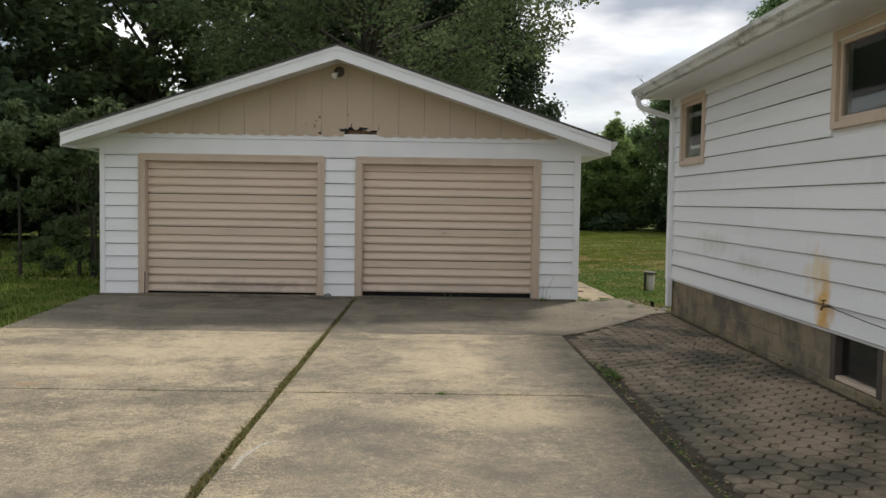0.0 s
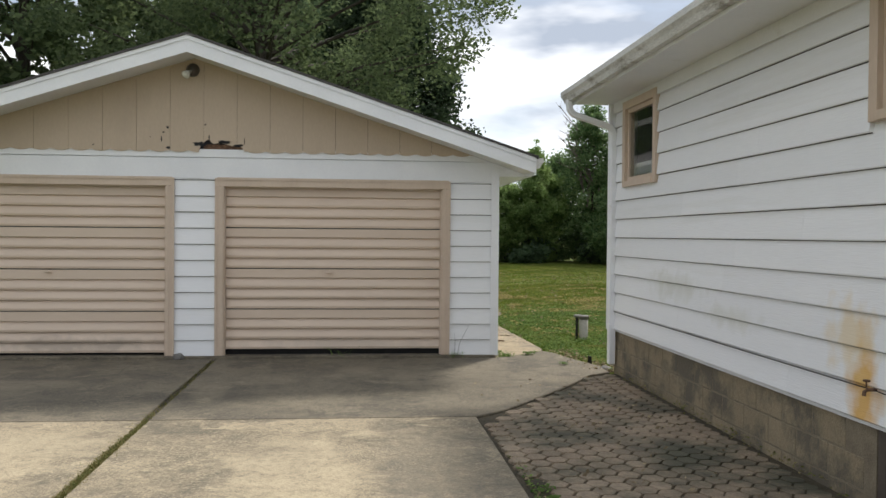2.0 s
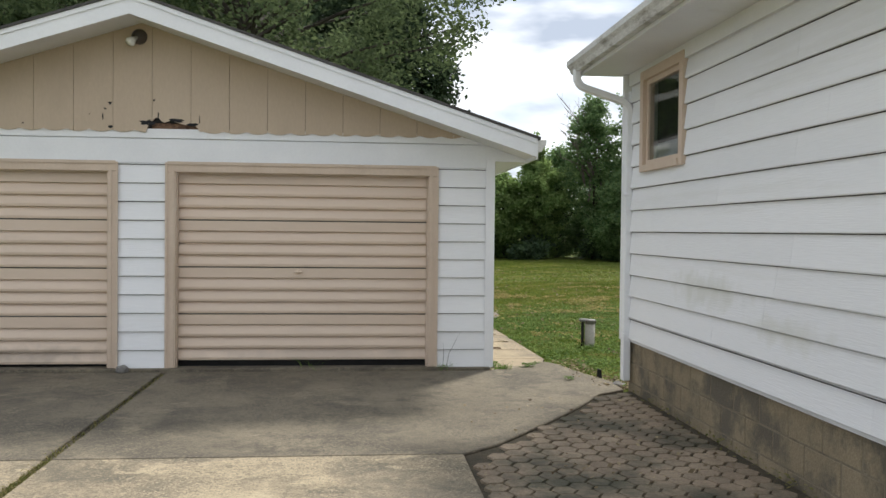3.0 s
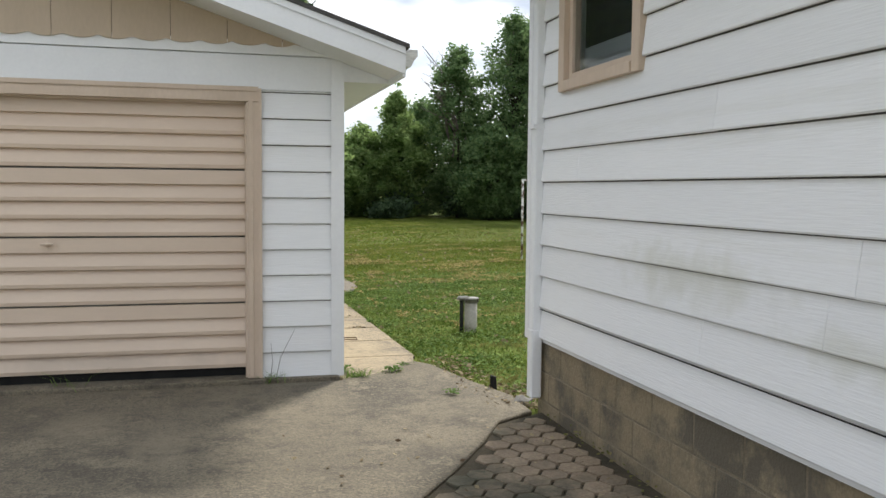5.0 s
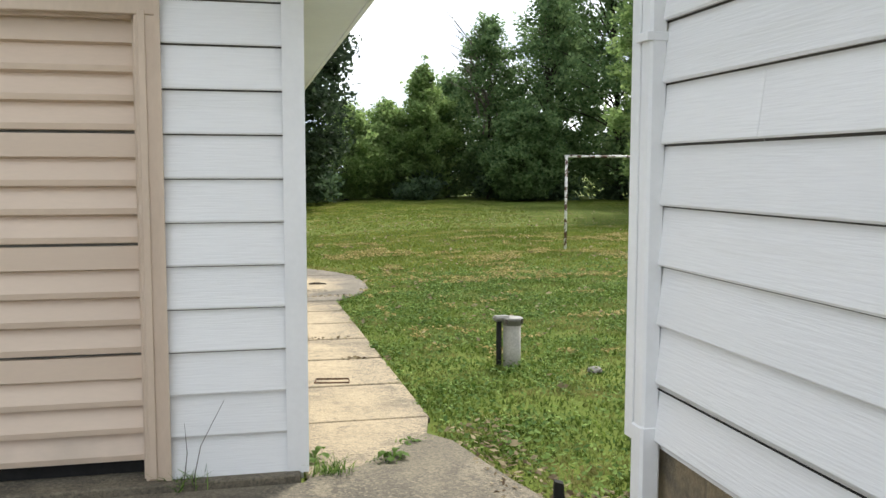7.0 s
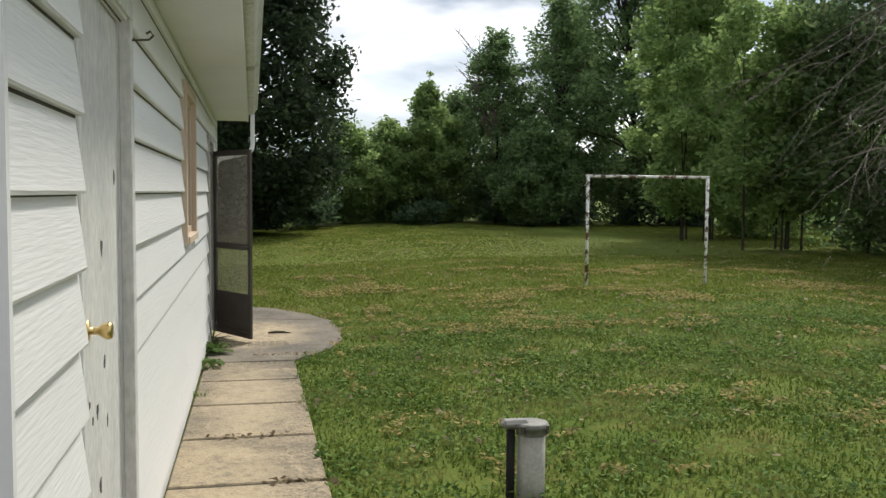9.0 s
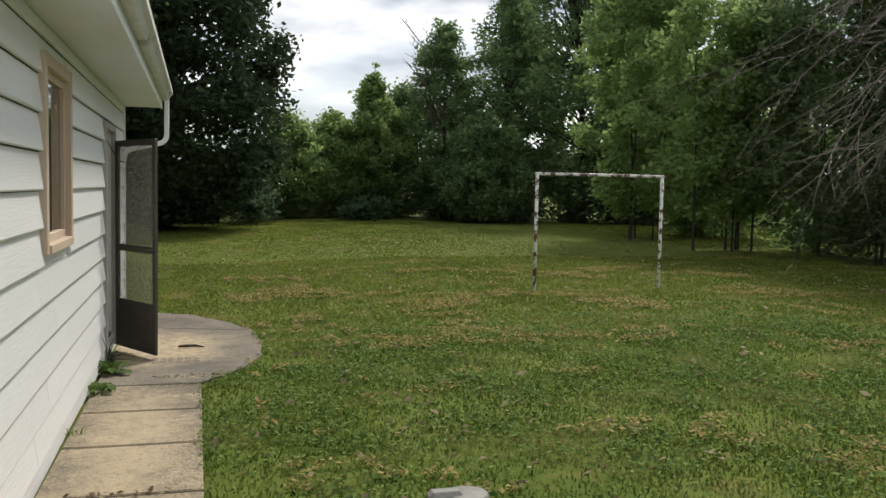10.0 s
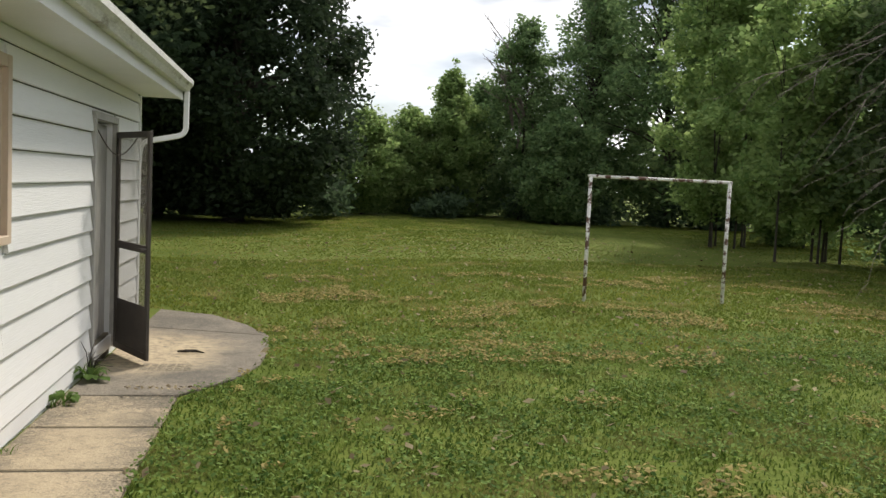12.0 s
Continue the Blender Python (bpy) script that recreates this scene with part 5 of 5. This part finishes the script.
tagged(blades("joint_weeds", np.stack([JOINT_X + r_.normal(0, 0.026, len(jy)), jy], 1), 0.008, 0.035, 0.005, DRY_GRASS, 20, 1.8, z_of=-0.02), "grass growing in the drive's long joint", "weeds")
jx = np.concatenate([r_.normal(c, 0.06, 90) for c in (-6.6, -5.4, -4.6, -3.2, -2.2, -1.6, -1.1)])
tagged(blades("joint_weeds", np.stack([jx, -6.98 + r_.normal(0, 0.01, len(jx))], 1), 0.008, 0.035, 0.005, DRY_GRASS, 21, 1.8, z_of=-0.02), "grass tufts in the drive's cross joint", "weeds")
tufts = [(-0.52, -0.07, 70, 0.16), (0.14, 0.0, 120, 0.13), (0.40, 0.10, 90, 0.06), (-1.98, -0.06, 14, 0.24), (0.66, 0.42, 60, 0.06), (0.06, 7.05, 70, 0.22), (0.06, 6.1, 30, 0.11), (0.05, 5.0, 24, 0.09), (-5.2, -0.08, 40, 0.05)]
for k, (tx, ty, n_, hh) in enumerate(tufts):
    tagged(blades("weed_tuft", np.stack([tx + r_.normal(0, 0.05, n_), ty + r_.normal(0, 0.03, n_)], 1), hh * 0.25, hh * 0.8, 0.0035, WEED, 40 + k, 1.6, z_of=walk_height(ty) - 0.01), "weeds growing at the foot of the garage", "weeds")
dry = thing("dry_plant", (0.07, 7.12, walk_height(7.1)), "dried brown stalks beside the back door", "weed")
rng = random.Random(31)
for k in range(9):
    e = Vector((0.07 + rng.uniform(-0.03, 0.22), 7.1 + rng.uniform(-0.25, 0.2), walk_height(7.1) + rng.uniform(0.12, 0.62 if k < 3 else 0.3)))
    part("stalk", tube(bmesh.new(), [(0.065, 7.12, walk_height(7.1)), (0.065 + (e.x - 0.065) * 0.3, 7.12 + (e.y - 7.12) * 0.4, (e.z + walk_height(7.1)) / 2 + 0.05), e], [0.006, 0.004, 0.002], 5), BARK, dry)
weed = thing("tall_weed", (-0.47, -0.075, 0.0), "dry thin weed stalk against the siding", "weed")
for k in range(2):
    part("stalk", tube(bmesh.new(), [(-0.54 + 0.04 * k, -0.09, 0.0), (-0.52 + 0.06 * k, -0.075, 0.16 + 0.03 * k), (-0.53 + 0.18 * k, -0.065, 0.30 + 0.10 * k)], [0.0025, 0.002, 0.001], 5), BARK, weed)


def rosette(x, y, z, r, count, seed, label):
    """A low broadleaf weed: lobed leaves spreading from one root, each folded along its rib."""
    rng = random.Random(seed)
    t = thing("broadleaf_weed", (x, y, z), label, "weed")
    for k in range(count):
        a = 6.283 * k / count + rng.uniform(-0.3, 0.3)
        d, q = Vector((math.cos(a), math.sin(a), 0)), Vector((-math.sin(a), math.cos(a), 0))
        n_, up = r * rng.uniform(0.6, 1.1), rng.uniform(0.15, 0.6)
        bm = bmesh.new()
        rows = []
        for u, w in ((0.0, 0.02), (0.25, 0.07), (0.45, 0.2), (0.6, 0.15), (0.8, 0.24), (1.0, 0.02)):
            c = Vector((x, y, z)) + d * n_ * u + Vector((0, 0, n_ * up * math.sin(2.6 * u) + 0.004))
            rows.append([bm.verts.new(c - q * w * n_ + Vector((0, 0, 0.15 * w * n_))), bm.verts.new(c), bm.verts.new(c + q * w * n_ + Vector((0, 0, 0.15 * w * n_)))])
        for p, o in zip(rows, rows[1:]):
            for i in range(2):
                bm.faces.new((p[i], p[i + 1], o[i + 1], o[i]))
        part("weed_leaf", bm, WEED, t)


rosette(0.47, 0.13, -0.005, 0.09, 11, 81, "green broadleaf weed growing in the walk's joint")
rosette(0.08, 0.22, -0.015, 0.10, 9, 82, "green broadleaf weed at the garage corner")
rosette(0.60, 0.38, -0.012, 0.07, 8, 83, "yellowish weed growing in the walk's joint")
rosette(0.72, -0.75, 0.0, 0.08, 7, 84, "small weed growing through the concrete")
rosette(-0.62, -6.2, -0.012, 0.10, 12, 85, "green weed clump at the drive's edge")
rosette(-0.60, -5.9, -0.012, 0.07, 9, 86, "green weed clump at the drive's edge")
rosette(0.10, 6.2, walk_height(6.2), 0.16, 12, 87, "leafy weed against the garage wall")
rosette(0.10, 6.95, walk_height(6.95), 0.20, 14, 88, "leafy weed beside the back door")
rosette(-4.5, -6.98, -0.015, 0.04, 7, 89, "small weed in the drive's cross joint")
rosette(-2.2, -6.98, -0.015, 0.05, 8, 91, "small weed in the drive's cross joint")


# ---- trees ----
def leaf_cloud(name, centres, radii, count, size, material, parent, seed, flat=0.75):
    """Leaves as small tilted rhombs, scattered in clumps."""
    rng = np.random.default_rng(seed)
    centres, radii = np.array(centres, float), np.array(radii, float)
    w = radii ** 2
    pick = rng.choice(len(centres), count, p=w / w.sum())
    d = rng.normal(size=(count, 3))
    d /= np.linalg.norm(d, axis=1, keepdims=True)
    r = radii[pick] * rng.random(count) ** 0.5 * rng.uniform(0.8, 1.35, count)
    p = centres[pick] + d * r[:, None] * (1, 1, flat)
    u = rng.normal(size=(count, 3))
    u[:, 2] *= 0.6
    u /= np.linalg.norm(u, axis=1, keepdims=True)
    v = np.cross(u, rng.normal(size=(count, 3)))
    v /= np.linalg.norm(v, axis=1, keepdims=True)
    s = size * rng.uniform(0.6, 1.3, count)[:, None]
    quad = np.stack([p - u * s, p + v * s * 0.55, p + u * s, p - v * s * 0.55], 1)
    quad[:, :, 2] = np.maximum(quad[:, :, 2], 0.02)
    quad = quad.reshape(-1, 3)
    me = bpy.data.meshes.new(name)
    me.vertices.add(len(quad))
    me.vertices.foreach_set("co", quad.ravel())
    me.loops.add(4 * count)
    me.loops.foreach_set("vertex_index", np.arange(4 * count))
    me.polygons.add(count)
    me.polygons.foreach_set("loop_start", np.arange(count) * 4)
    me.update(calc_edges=True)
    me.materials.append(material)
    return adopt(new(name, me), parent)


def tree(x, y, height, spread, material, seed, label, crown_from=0.05, leaves=26000, leaf=0.12, clumps=150, stems=1, trunk=0.22, widest=0.35, clump=(0.13, 0.24), group="", bare=0, fill=0.38, stray=(1.1, 1.32)):
    """A tree: trunk or stems, limbs out to clumps, and an uneven crown of leaves."""
    rng = random.Random(seed)
    z0 = ground_height(x, y)
    t = thing("tree", (x, y, z0), label, "tree", group)
    bm = bmesh.new()
    axes = []
    for s in range(stems):
        ox, oy = (rng.uniform(-0.9, 0.9), rng.uniform(-0.9, 0.9)) if stems > 1 else (0, 0)
        lean = (rng.uniform(-0.07, 0.07) * height, rng.uniform(-0.07, 0.07) * height)
        pts = [(x + ox + lean[0] * f * f, y + oy + lean[1] * f * f, z0 - 0.1 + height * 0.92 * f) for f in (0, 0.06, 0.3, 0.6, 1.0)]
        tube(bm, pts, [trunk * 1.35, trunk, trunk * 0.75, trunk * 0.45, trunk * 0.1], 7)
        axes.append(pts)
    lobes = [(rng.uniform(0, 6.28), rng.uniform(0.1, 1.0), rng.uniform(0.75, 1.25)) for _ in range(9)]
    centres, radii = [], []
    for k in range(clumps):
        g = (k + rng.random()) / clumps
        f = crown_from + (1 - crown_from) * g
        prof = (g / widest) ** 0.5 if g < widest else max(1 - ((g - widest) / (1 - widest)) ** 1.8, 0.04) ** 0.8
        prof = max(prof, 0.35 if g < widest else 0.0)
        a = rng.uniform(0, 2 * math.pi)
        lob = 1.0
        for la, lz, ls in lobes:
            wgt = max(0, math.cos(a - la)) ** 3 * max(0, 1 - abs(g - lz) * 3)
            lob += (ls - 1) * wgt
        rad = spread * prof * (rng.random() ** fill) * lob
        pts = axes[k % stems]
        bx, by = pts[0][0] + (pts[-1][0] - pts[0][0]) * f * f, pts[0][1] + (pts[-1][1] - pts[0][1]) * f * f
        c = (bx + rad * math.cos(a), by + rad * math.sin(a), z0 + f * height + rng.uniform(-0.3, 0.3))
        centres.append(c)
        radii.append(min(spread, 4.5) * rng.uniform(*clump))
        if k % 4 == 0 and f > 0.1:
            zb = z0 + max(f * height * 0.75, 0.3)
            tube(bm, [(bx, by, zb), ((bx + c[0]) / 2, (by + c[1]) / 2, (zb + c[2]) / 2 + 0.15), c], [trunk * 0.3, trunk * 0.18, 0.015], 5)
    for k in range(clumps // 3):
        j = rng.randrange(clumps // 4, clumps)
        cx, cy, cz = centres[j]
        pts = axes[0]
        dx, dy = cx - pts[0][0], cy - pts[0][1]
        grow = rng.uniform(*stray)
        centres.append((pts[0][0] + dx * grow, pts[0][1] + dy * grow, cz + rng.uniform(0.0, 0.09) * height * (cz - z0) / height))
        radii.append(min(spread, 4.5) * rng.uniform(0.05, 0.11))
    part("trunk", bm, BARK, t)
    for k in range(bare):
        bm = bmesh.new()
        a = rng.uniform(0, 6.28)
        c = Vector((x + rng.uniform(-0.6, 0.6), y + rng.uniform(-0.6, 0.6), z0 + height * rng.uniform(0.35, 0.75)))
        for j in range(4):
            e = c + Vector((math.cos(a) * rng.uniform(0.6, 2.2) - 0.6, math.sin(a), height * rng.uniform(0.12, 0.34)))
            tube(bm, [c, c.lerp(e, 0.5) + Vector((rng.uniform(-0.2, 0.2), 0, 0.15)), e], [0.04, 0.025, 0.008], 5)
            for _ in range(3):
                b = c.lerp(e, rng.uniform(0.4, 0.9))
                tube(bm, [b, b + Vector((rng.uniform(-0.6, 0.5), rng.uniform(-0.3, 0.3), rng.uniform(0.2, 0.8)))], [0.012, 0.005], 4)
        part("bare_limb", bm, DEADWOOD, t, "leafless dead limb")
    leaf_cloud("crown", centres, radii, leaves, leaf, material, t, seed)
    return t


MAPLE = "large dark maple in full leaf at the lawn's edge"
TALL = "tall dark tree in full leaf"
# behind and beside the garage
tree(-4.7, 16.5, 15.5, 7.2, LEAF_OLIVE, 9, "tall leafy tree close behind the garage", crown_from=0.24, leaves=62000, leaf=0.085, clumps=330, trunk=0.28, widest=0.4)
tree(-0.5, 32.5, 14.6, 4.8, LEAF_MAPLE, 10, MAPLE, crown_from=0.01, leaves=92000, leaf=0.125, clumps=520, trunk=0.32, widest=0.24, fill=0.32, stray=(1.0, 1.08))
tree(-3.8, 36.0, 16.0, 4.3, LEAF_MAPLE, 7, MAPLE, crown_from=0.03, leaves=36000, leaf=0.17, clumps=300, trunk=0.3, widest=0.3, fill=0.45, stray=(1.0, 1.1))
tree(-6.5, 31.0, 16.5, 5.4, LEAF_DARK, 8, MAPLE, crown_from=0.02, leaves=50000, leaf=0.15, clumps=360, trunk=0.32, widest=0.3, fill=0.25)
for i, (tx, ty, th, ts, tm, tl) in enumerate((
        (-8.5, 27.0, 15.0, 5.2, LEAF_OLIVE, TALL),
        (-13.5, 21.0, 15.5, 5.0, LEAF_OLIVE, "tall leafy tree behind the garage"),
        (-19.0, 24.0, 15.5, 5.2, LEAF_OLIVE, TALL),
        (-24.0, 18.0, 15.5, 5.5, LEAF_DARK, TALL),
        (-19.0, 13.5, 10.0, 3.6, LEAF_DARK, "leafy tree beside the lawn"),
        (-29.0, 12.0, 14.0, 5.5, LEAF_DARK, TALL))):
    tree(tx, ty, th, ts, tm, 11 + i, tl, crown_from=0.04, leaves=26000, leaf=0.19, clumps=220, trunk=0.3, fill=0.5)
tree(-10.1, 4.6, 3.4, 1.4, LEAF_OLIVE, 70, "overgrown shrub beside the garage wall", crown_from=0.02, leaves=14000, leaf=0.06, clumps=60, trunk=0.04, stems=4)
# the far edge of the lawn
for i, (tx, ty, th, ts, tm, tl, cf, br) in enumerate((
        (4.8, 40.5, 4.4, 2.4, LEAF_LIGHT, "low green brush at the lawn's edge", 0.01, 0),
        (7.4, 42.0, 4.7, 2.4, LEAF_LIGHT, "young light green tree", 0.01, 0),
        (9.2, 41.0, 6.6, 1.9, LEAF_LIGHT, "young light green tree with pointed top", 0.01, 0),
        (12.3, 40.5, 9.2, 2.5, LEAF_MID, "slender tree with thin crown and bare dead tips", 0.02, 8),
        (12.9, 36.5, 4.6, 2.0, LEAF_MID, "round dense shrub at the lawn's edge", 0.01, 0),
        (15.4, 40.0, 11.0, 2.8, LEAF_MID, "tall narrow tree in leaf", 0.03, 1),
        (18.3, 37.5, 14.0, 3.7, LEAF_MID, TALL, 0.05, 0),
        (16.8, 43.0, 11.0, 3.2, LEAF_MID, TALL, 0.03, 0),
        (10.8, 43.5, 6.4, 3.0, LEAF_MID, "low green tree at the lawn's edge", 0.01, 0),
        (20.6, 36.0, 13.5, 3.2, LEAF_MID, TALL, 0.08, 0),
        (27.0, 33.0, 9.5, 3.6, LEAF_MID, "leafy tree behind the tree row", 0.06, 0))):
    tree(tx, ty, th, ts, tm, 30 + i, tl, crown_from=cf, leaves=20000 if br > 2 else 20000 if th < 12 else 26000, leaf=0.10 if th < 12 else 0.12, clumps=230, clump=(0.13, 0.28), trunk=0.1 if th < 10 else 0.2, bare=br, fill=0.55, stray=(1.05, 1.2))
# the row beside the lawn
for i, (tx, ty, th, ts, tm, tl, cf) in enumerate((
        (17.6, 26.5, 6.2, 2.4, LEAF_LIGHT, "bright green tree with several thin stems", 0.06),
        (14.6, 24.6, 9.4, 1.9, LEAF_LIGHT, "bright green tree on thin bare stems", 0.10),
        (14.2, 20.4, 6.4, 1.8, LEAF_LIGHT, "young bright green tree on thin bare stems", 0.18),
        (16.4, 18.4, 10.0, 2.7, LEAF_MID, "dense leafy tree with several thin stems", 0.02),
        (16.2, 14.6, 10.0, 2.9, LEAF_OLIVE, "dense leafy tree with several thin stems", 0.03),
        (17.2, 10.2, 10.5, 3.2, LEAF_DARK, "dense leafy tree with several thin stems", 0.04),
        (19.5, 5.0, 10.5, 3.4, LEAF_DARK, "dense dark tree with several thin stems", 0.13))):
    tree(tx, ty, th, ts, tm, 50 + i, tl, crown_from=cf, leaves=26000, leaf=0.095, clumps=210, stems=6, trunk=0.032, widest=0.3, clump=(0.16, 0.34))


def dead_tree():
    """A big ivy-clad trunk whose dead outer limbs hang bare over the lawn."""
    bx, by = 14.2, 10.6
    t = thing("tree", (bx, by, ground_height(bx, by)), "big trunk with bare dead branches hanging over lawn", "tree")
    bm = bmesh.new()
    tube(bm, [(bx, by, -0.15), (bx, by, 0.3), (bx - 0.1, by, 3.0), (bx - 0.2, by - 0.1, 6.0), (bx, by, 9.0)], [0.42, 0.32, 0.27, 0.22, 0.10], 10)
    part("trunk", bm, BARK, t)
    rng = random.Random(77)
    for k in range(20):
        bm = bmesh.new()
        f = k / 19
        start = Vector((bx - 0.2, by - 0.1, rng.uniform(4.4, 7.0)))
        end = Vector((7.4 + 4.2 * rng.random() + 0.8 * f, 11.8 - 4.0 * f + rng.uniform(-0.8, 0.8), rng.uniform(1.7, 3.6)))
        mid = start.lerp(end, rng.uniform(0.3, 0.6)) + Vector((0, 0, rng.uniform(0.1, 1.2)))
        phase = [rng.uniform(0, 6.28) for _ in range(6)]

        def at(u, a=start, m=mid, e=end, ph=phase):
            sway = Vector((math.sin(5 * u + ph[0]) * 0.22 + math.sin(13 * u + ph[1]) * 0.09, math.sin(6 * u + ph[2]) * 0.28 + math.sin(15 * u + ph[3]) * 0.09, math.sin(6 * u + ph[4]) * 0.2 + math.sin(17 * u + ph[5]) * 0.08))
            return a * (1 - u) ** 2 + m * 2 * u * (1 - u) + e * u * u + sway * min(1, 4 * u)

        tube(bm, [at(u / 18) for u in range(19)], [0.010 * (1 - u / 19) + 0.003 for u in range(19)], 5)
        for j in range(12):
            u = 0.22 + 0.78 * rng.random()
            p = at(u)
            d = (at(min(u + 0.03, 1.0)) - at(u - 0.03)).normalized()
            turn = Vector((rng.uniform(-0.8, 0.3), rng.uniform(-0.8, 0.8), rng.uniform(-0.35, 0.35)))
            run = [p]
            step = rng.uniform(0.10, 0.26)
            way = (d + turn).normalized()
            for _ in range(6):
                run.append(run[-1] + way * step)
                way = (way + Vector((rng.uniform(-0.3, 0.2), rng.uniform(-0.3, 0.3), rng.uniform(-0.34, 0.2)))).normalized()
            tube(bm, run, [0.0065, 0.0058, 0.005, 0.0042, 0.0034, 0.0027, 0.002], 4)
            for b in (2, 4, 6):
                side = (way + Vector((rng.uniform(-0.9, 0.6), rng.uniform(-0.9, 0.9), rng.uniform(-0.8, 0.5)))).normalized()
                tip = run[b] + side * rng.uniform(0.12, 0.4)
                tube(bm, [run[b], run[b].lerp(tip, 0.5) + Vector((0, 0, 0.02)), tip], [0.0035, 0.0026, 0.0015], 3)
        part("bare_branch", bm, DEADWOOD, t, "grey leafless branch with drooping twigs")
    leaf_cloud("ivy", [(bx, by, z) for z in (0.6, 1.4, 2.2, 3.0, 4.0, 5.0)], [0.5, 0.5, 0.55, 0.6, 0.8, 1.2], 5000, 0.06, LEAF_DARK, t, 78, 1.0)
    leaf_cloud("crown", [(bx + rng.uniform(-1.2, 2.5), by + rng.uniform(-2.2, 2.2), rng.uniform(5.5, 10)) for _ in range(50)], [0.8] * 50, 7000, 0.09, LEAF_MID, t, 79)


dead_tree()


def woods(name, spans, seed, label, count, leaf):
    """Brush and far trees that close the view, as one mass of leaves."""
    rng = random.Random(seed)
    c, r = [], []
    for x0, y0, x1, y1, h in spans:
        n_ = int(math.hypot(x1 - x0, y1 - y0) * h * 0.55)
        for _ in range(n_):
            f = rng.random()
            c.append((x0 + (x1 - x0) * f + rng.uniform(-1, 1), y0 + (y1 - y0) * f + rng.uniform(-1.5, 1.5), h * rng.random() ** 1.1 * (0.75 + 0.35 * noise.noise(Vector((f * 14, x0, 0))))))
            r.append(rng.uniform(0.7, 1.3))
    ob = leaf_cloud(name, c, r, count, leaf, LEAF_DARK, None, seed)
    return tagged(ob, label, "woods", kind="stuff")


woods("far_woods", [(-60, 20, -32, 34, 13), (-34, 34, -6, 44, 12), (-8, 46, 4, 46, 6), (3, 46, 15, 46, 4.2), (14, 45, 24, 43, 7), (22, 42, 44, 36, 7)], 90, "dense dark woods behind the lawn", 70000, 0.24)
woods("brush", [(-30, 26, -8, 33, 3.5), (-27, 20, -14, 22.5, 4.0), (-7, 31, 4, 37, 2.2), (4, 38.5, 12, 38.5, 1.2), (14, 38, 30, 34, 2.6)], 91, "low dark brush along the lawn's edge", 36000, 0.16)
woods("brush", [(16.8, 17.5, 17.2, 14.5, 0.6), (17.5, 12, 18, 8, 0.7)], 92, "low brush below the tree row", 3500, 0.06)
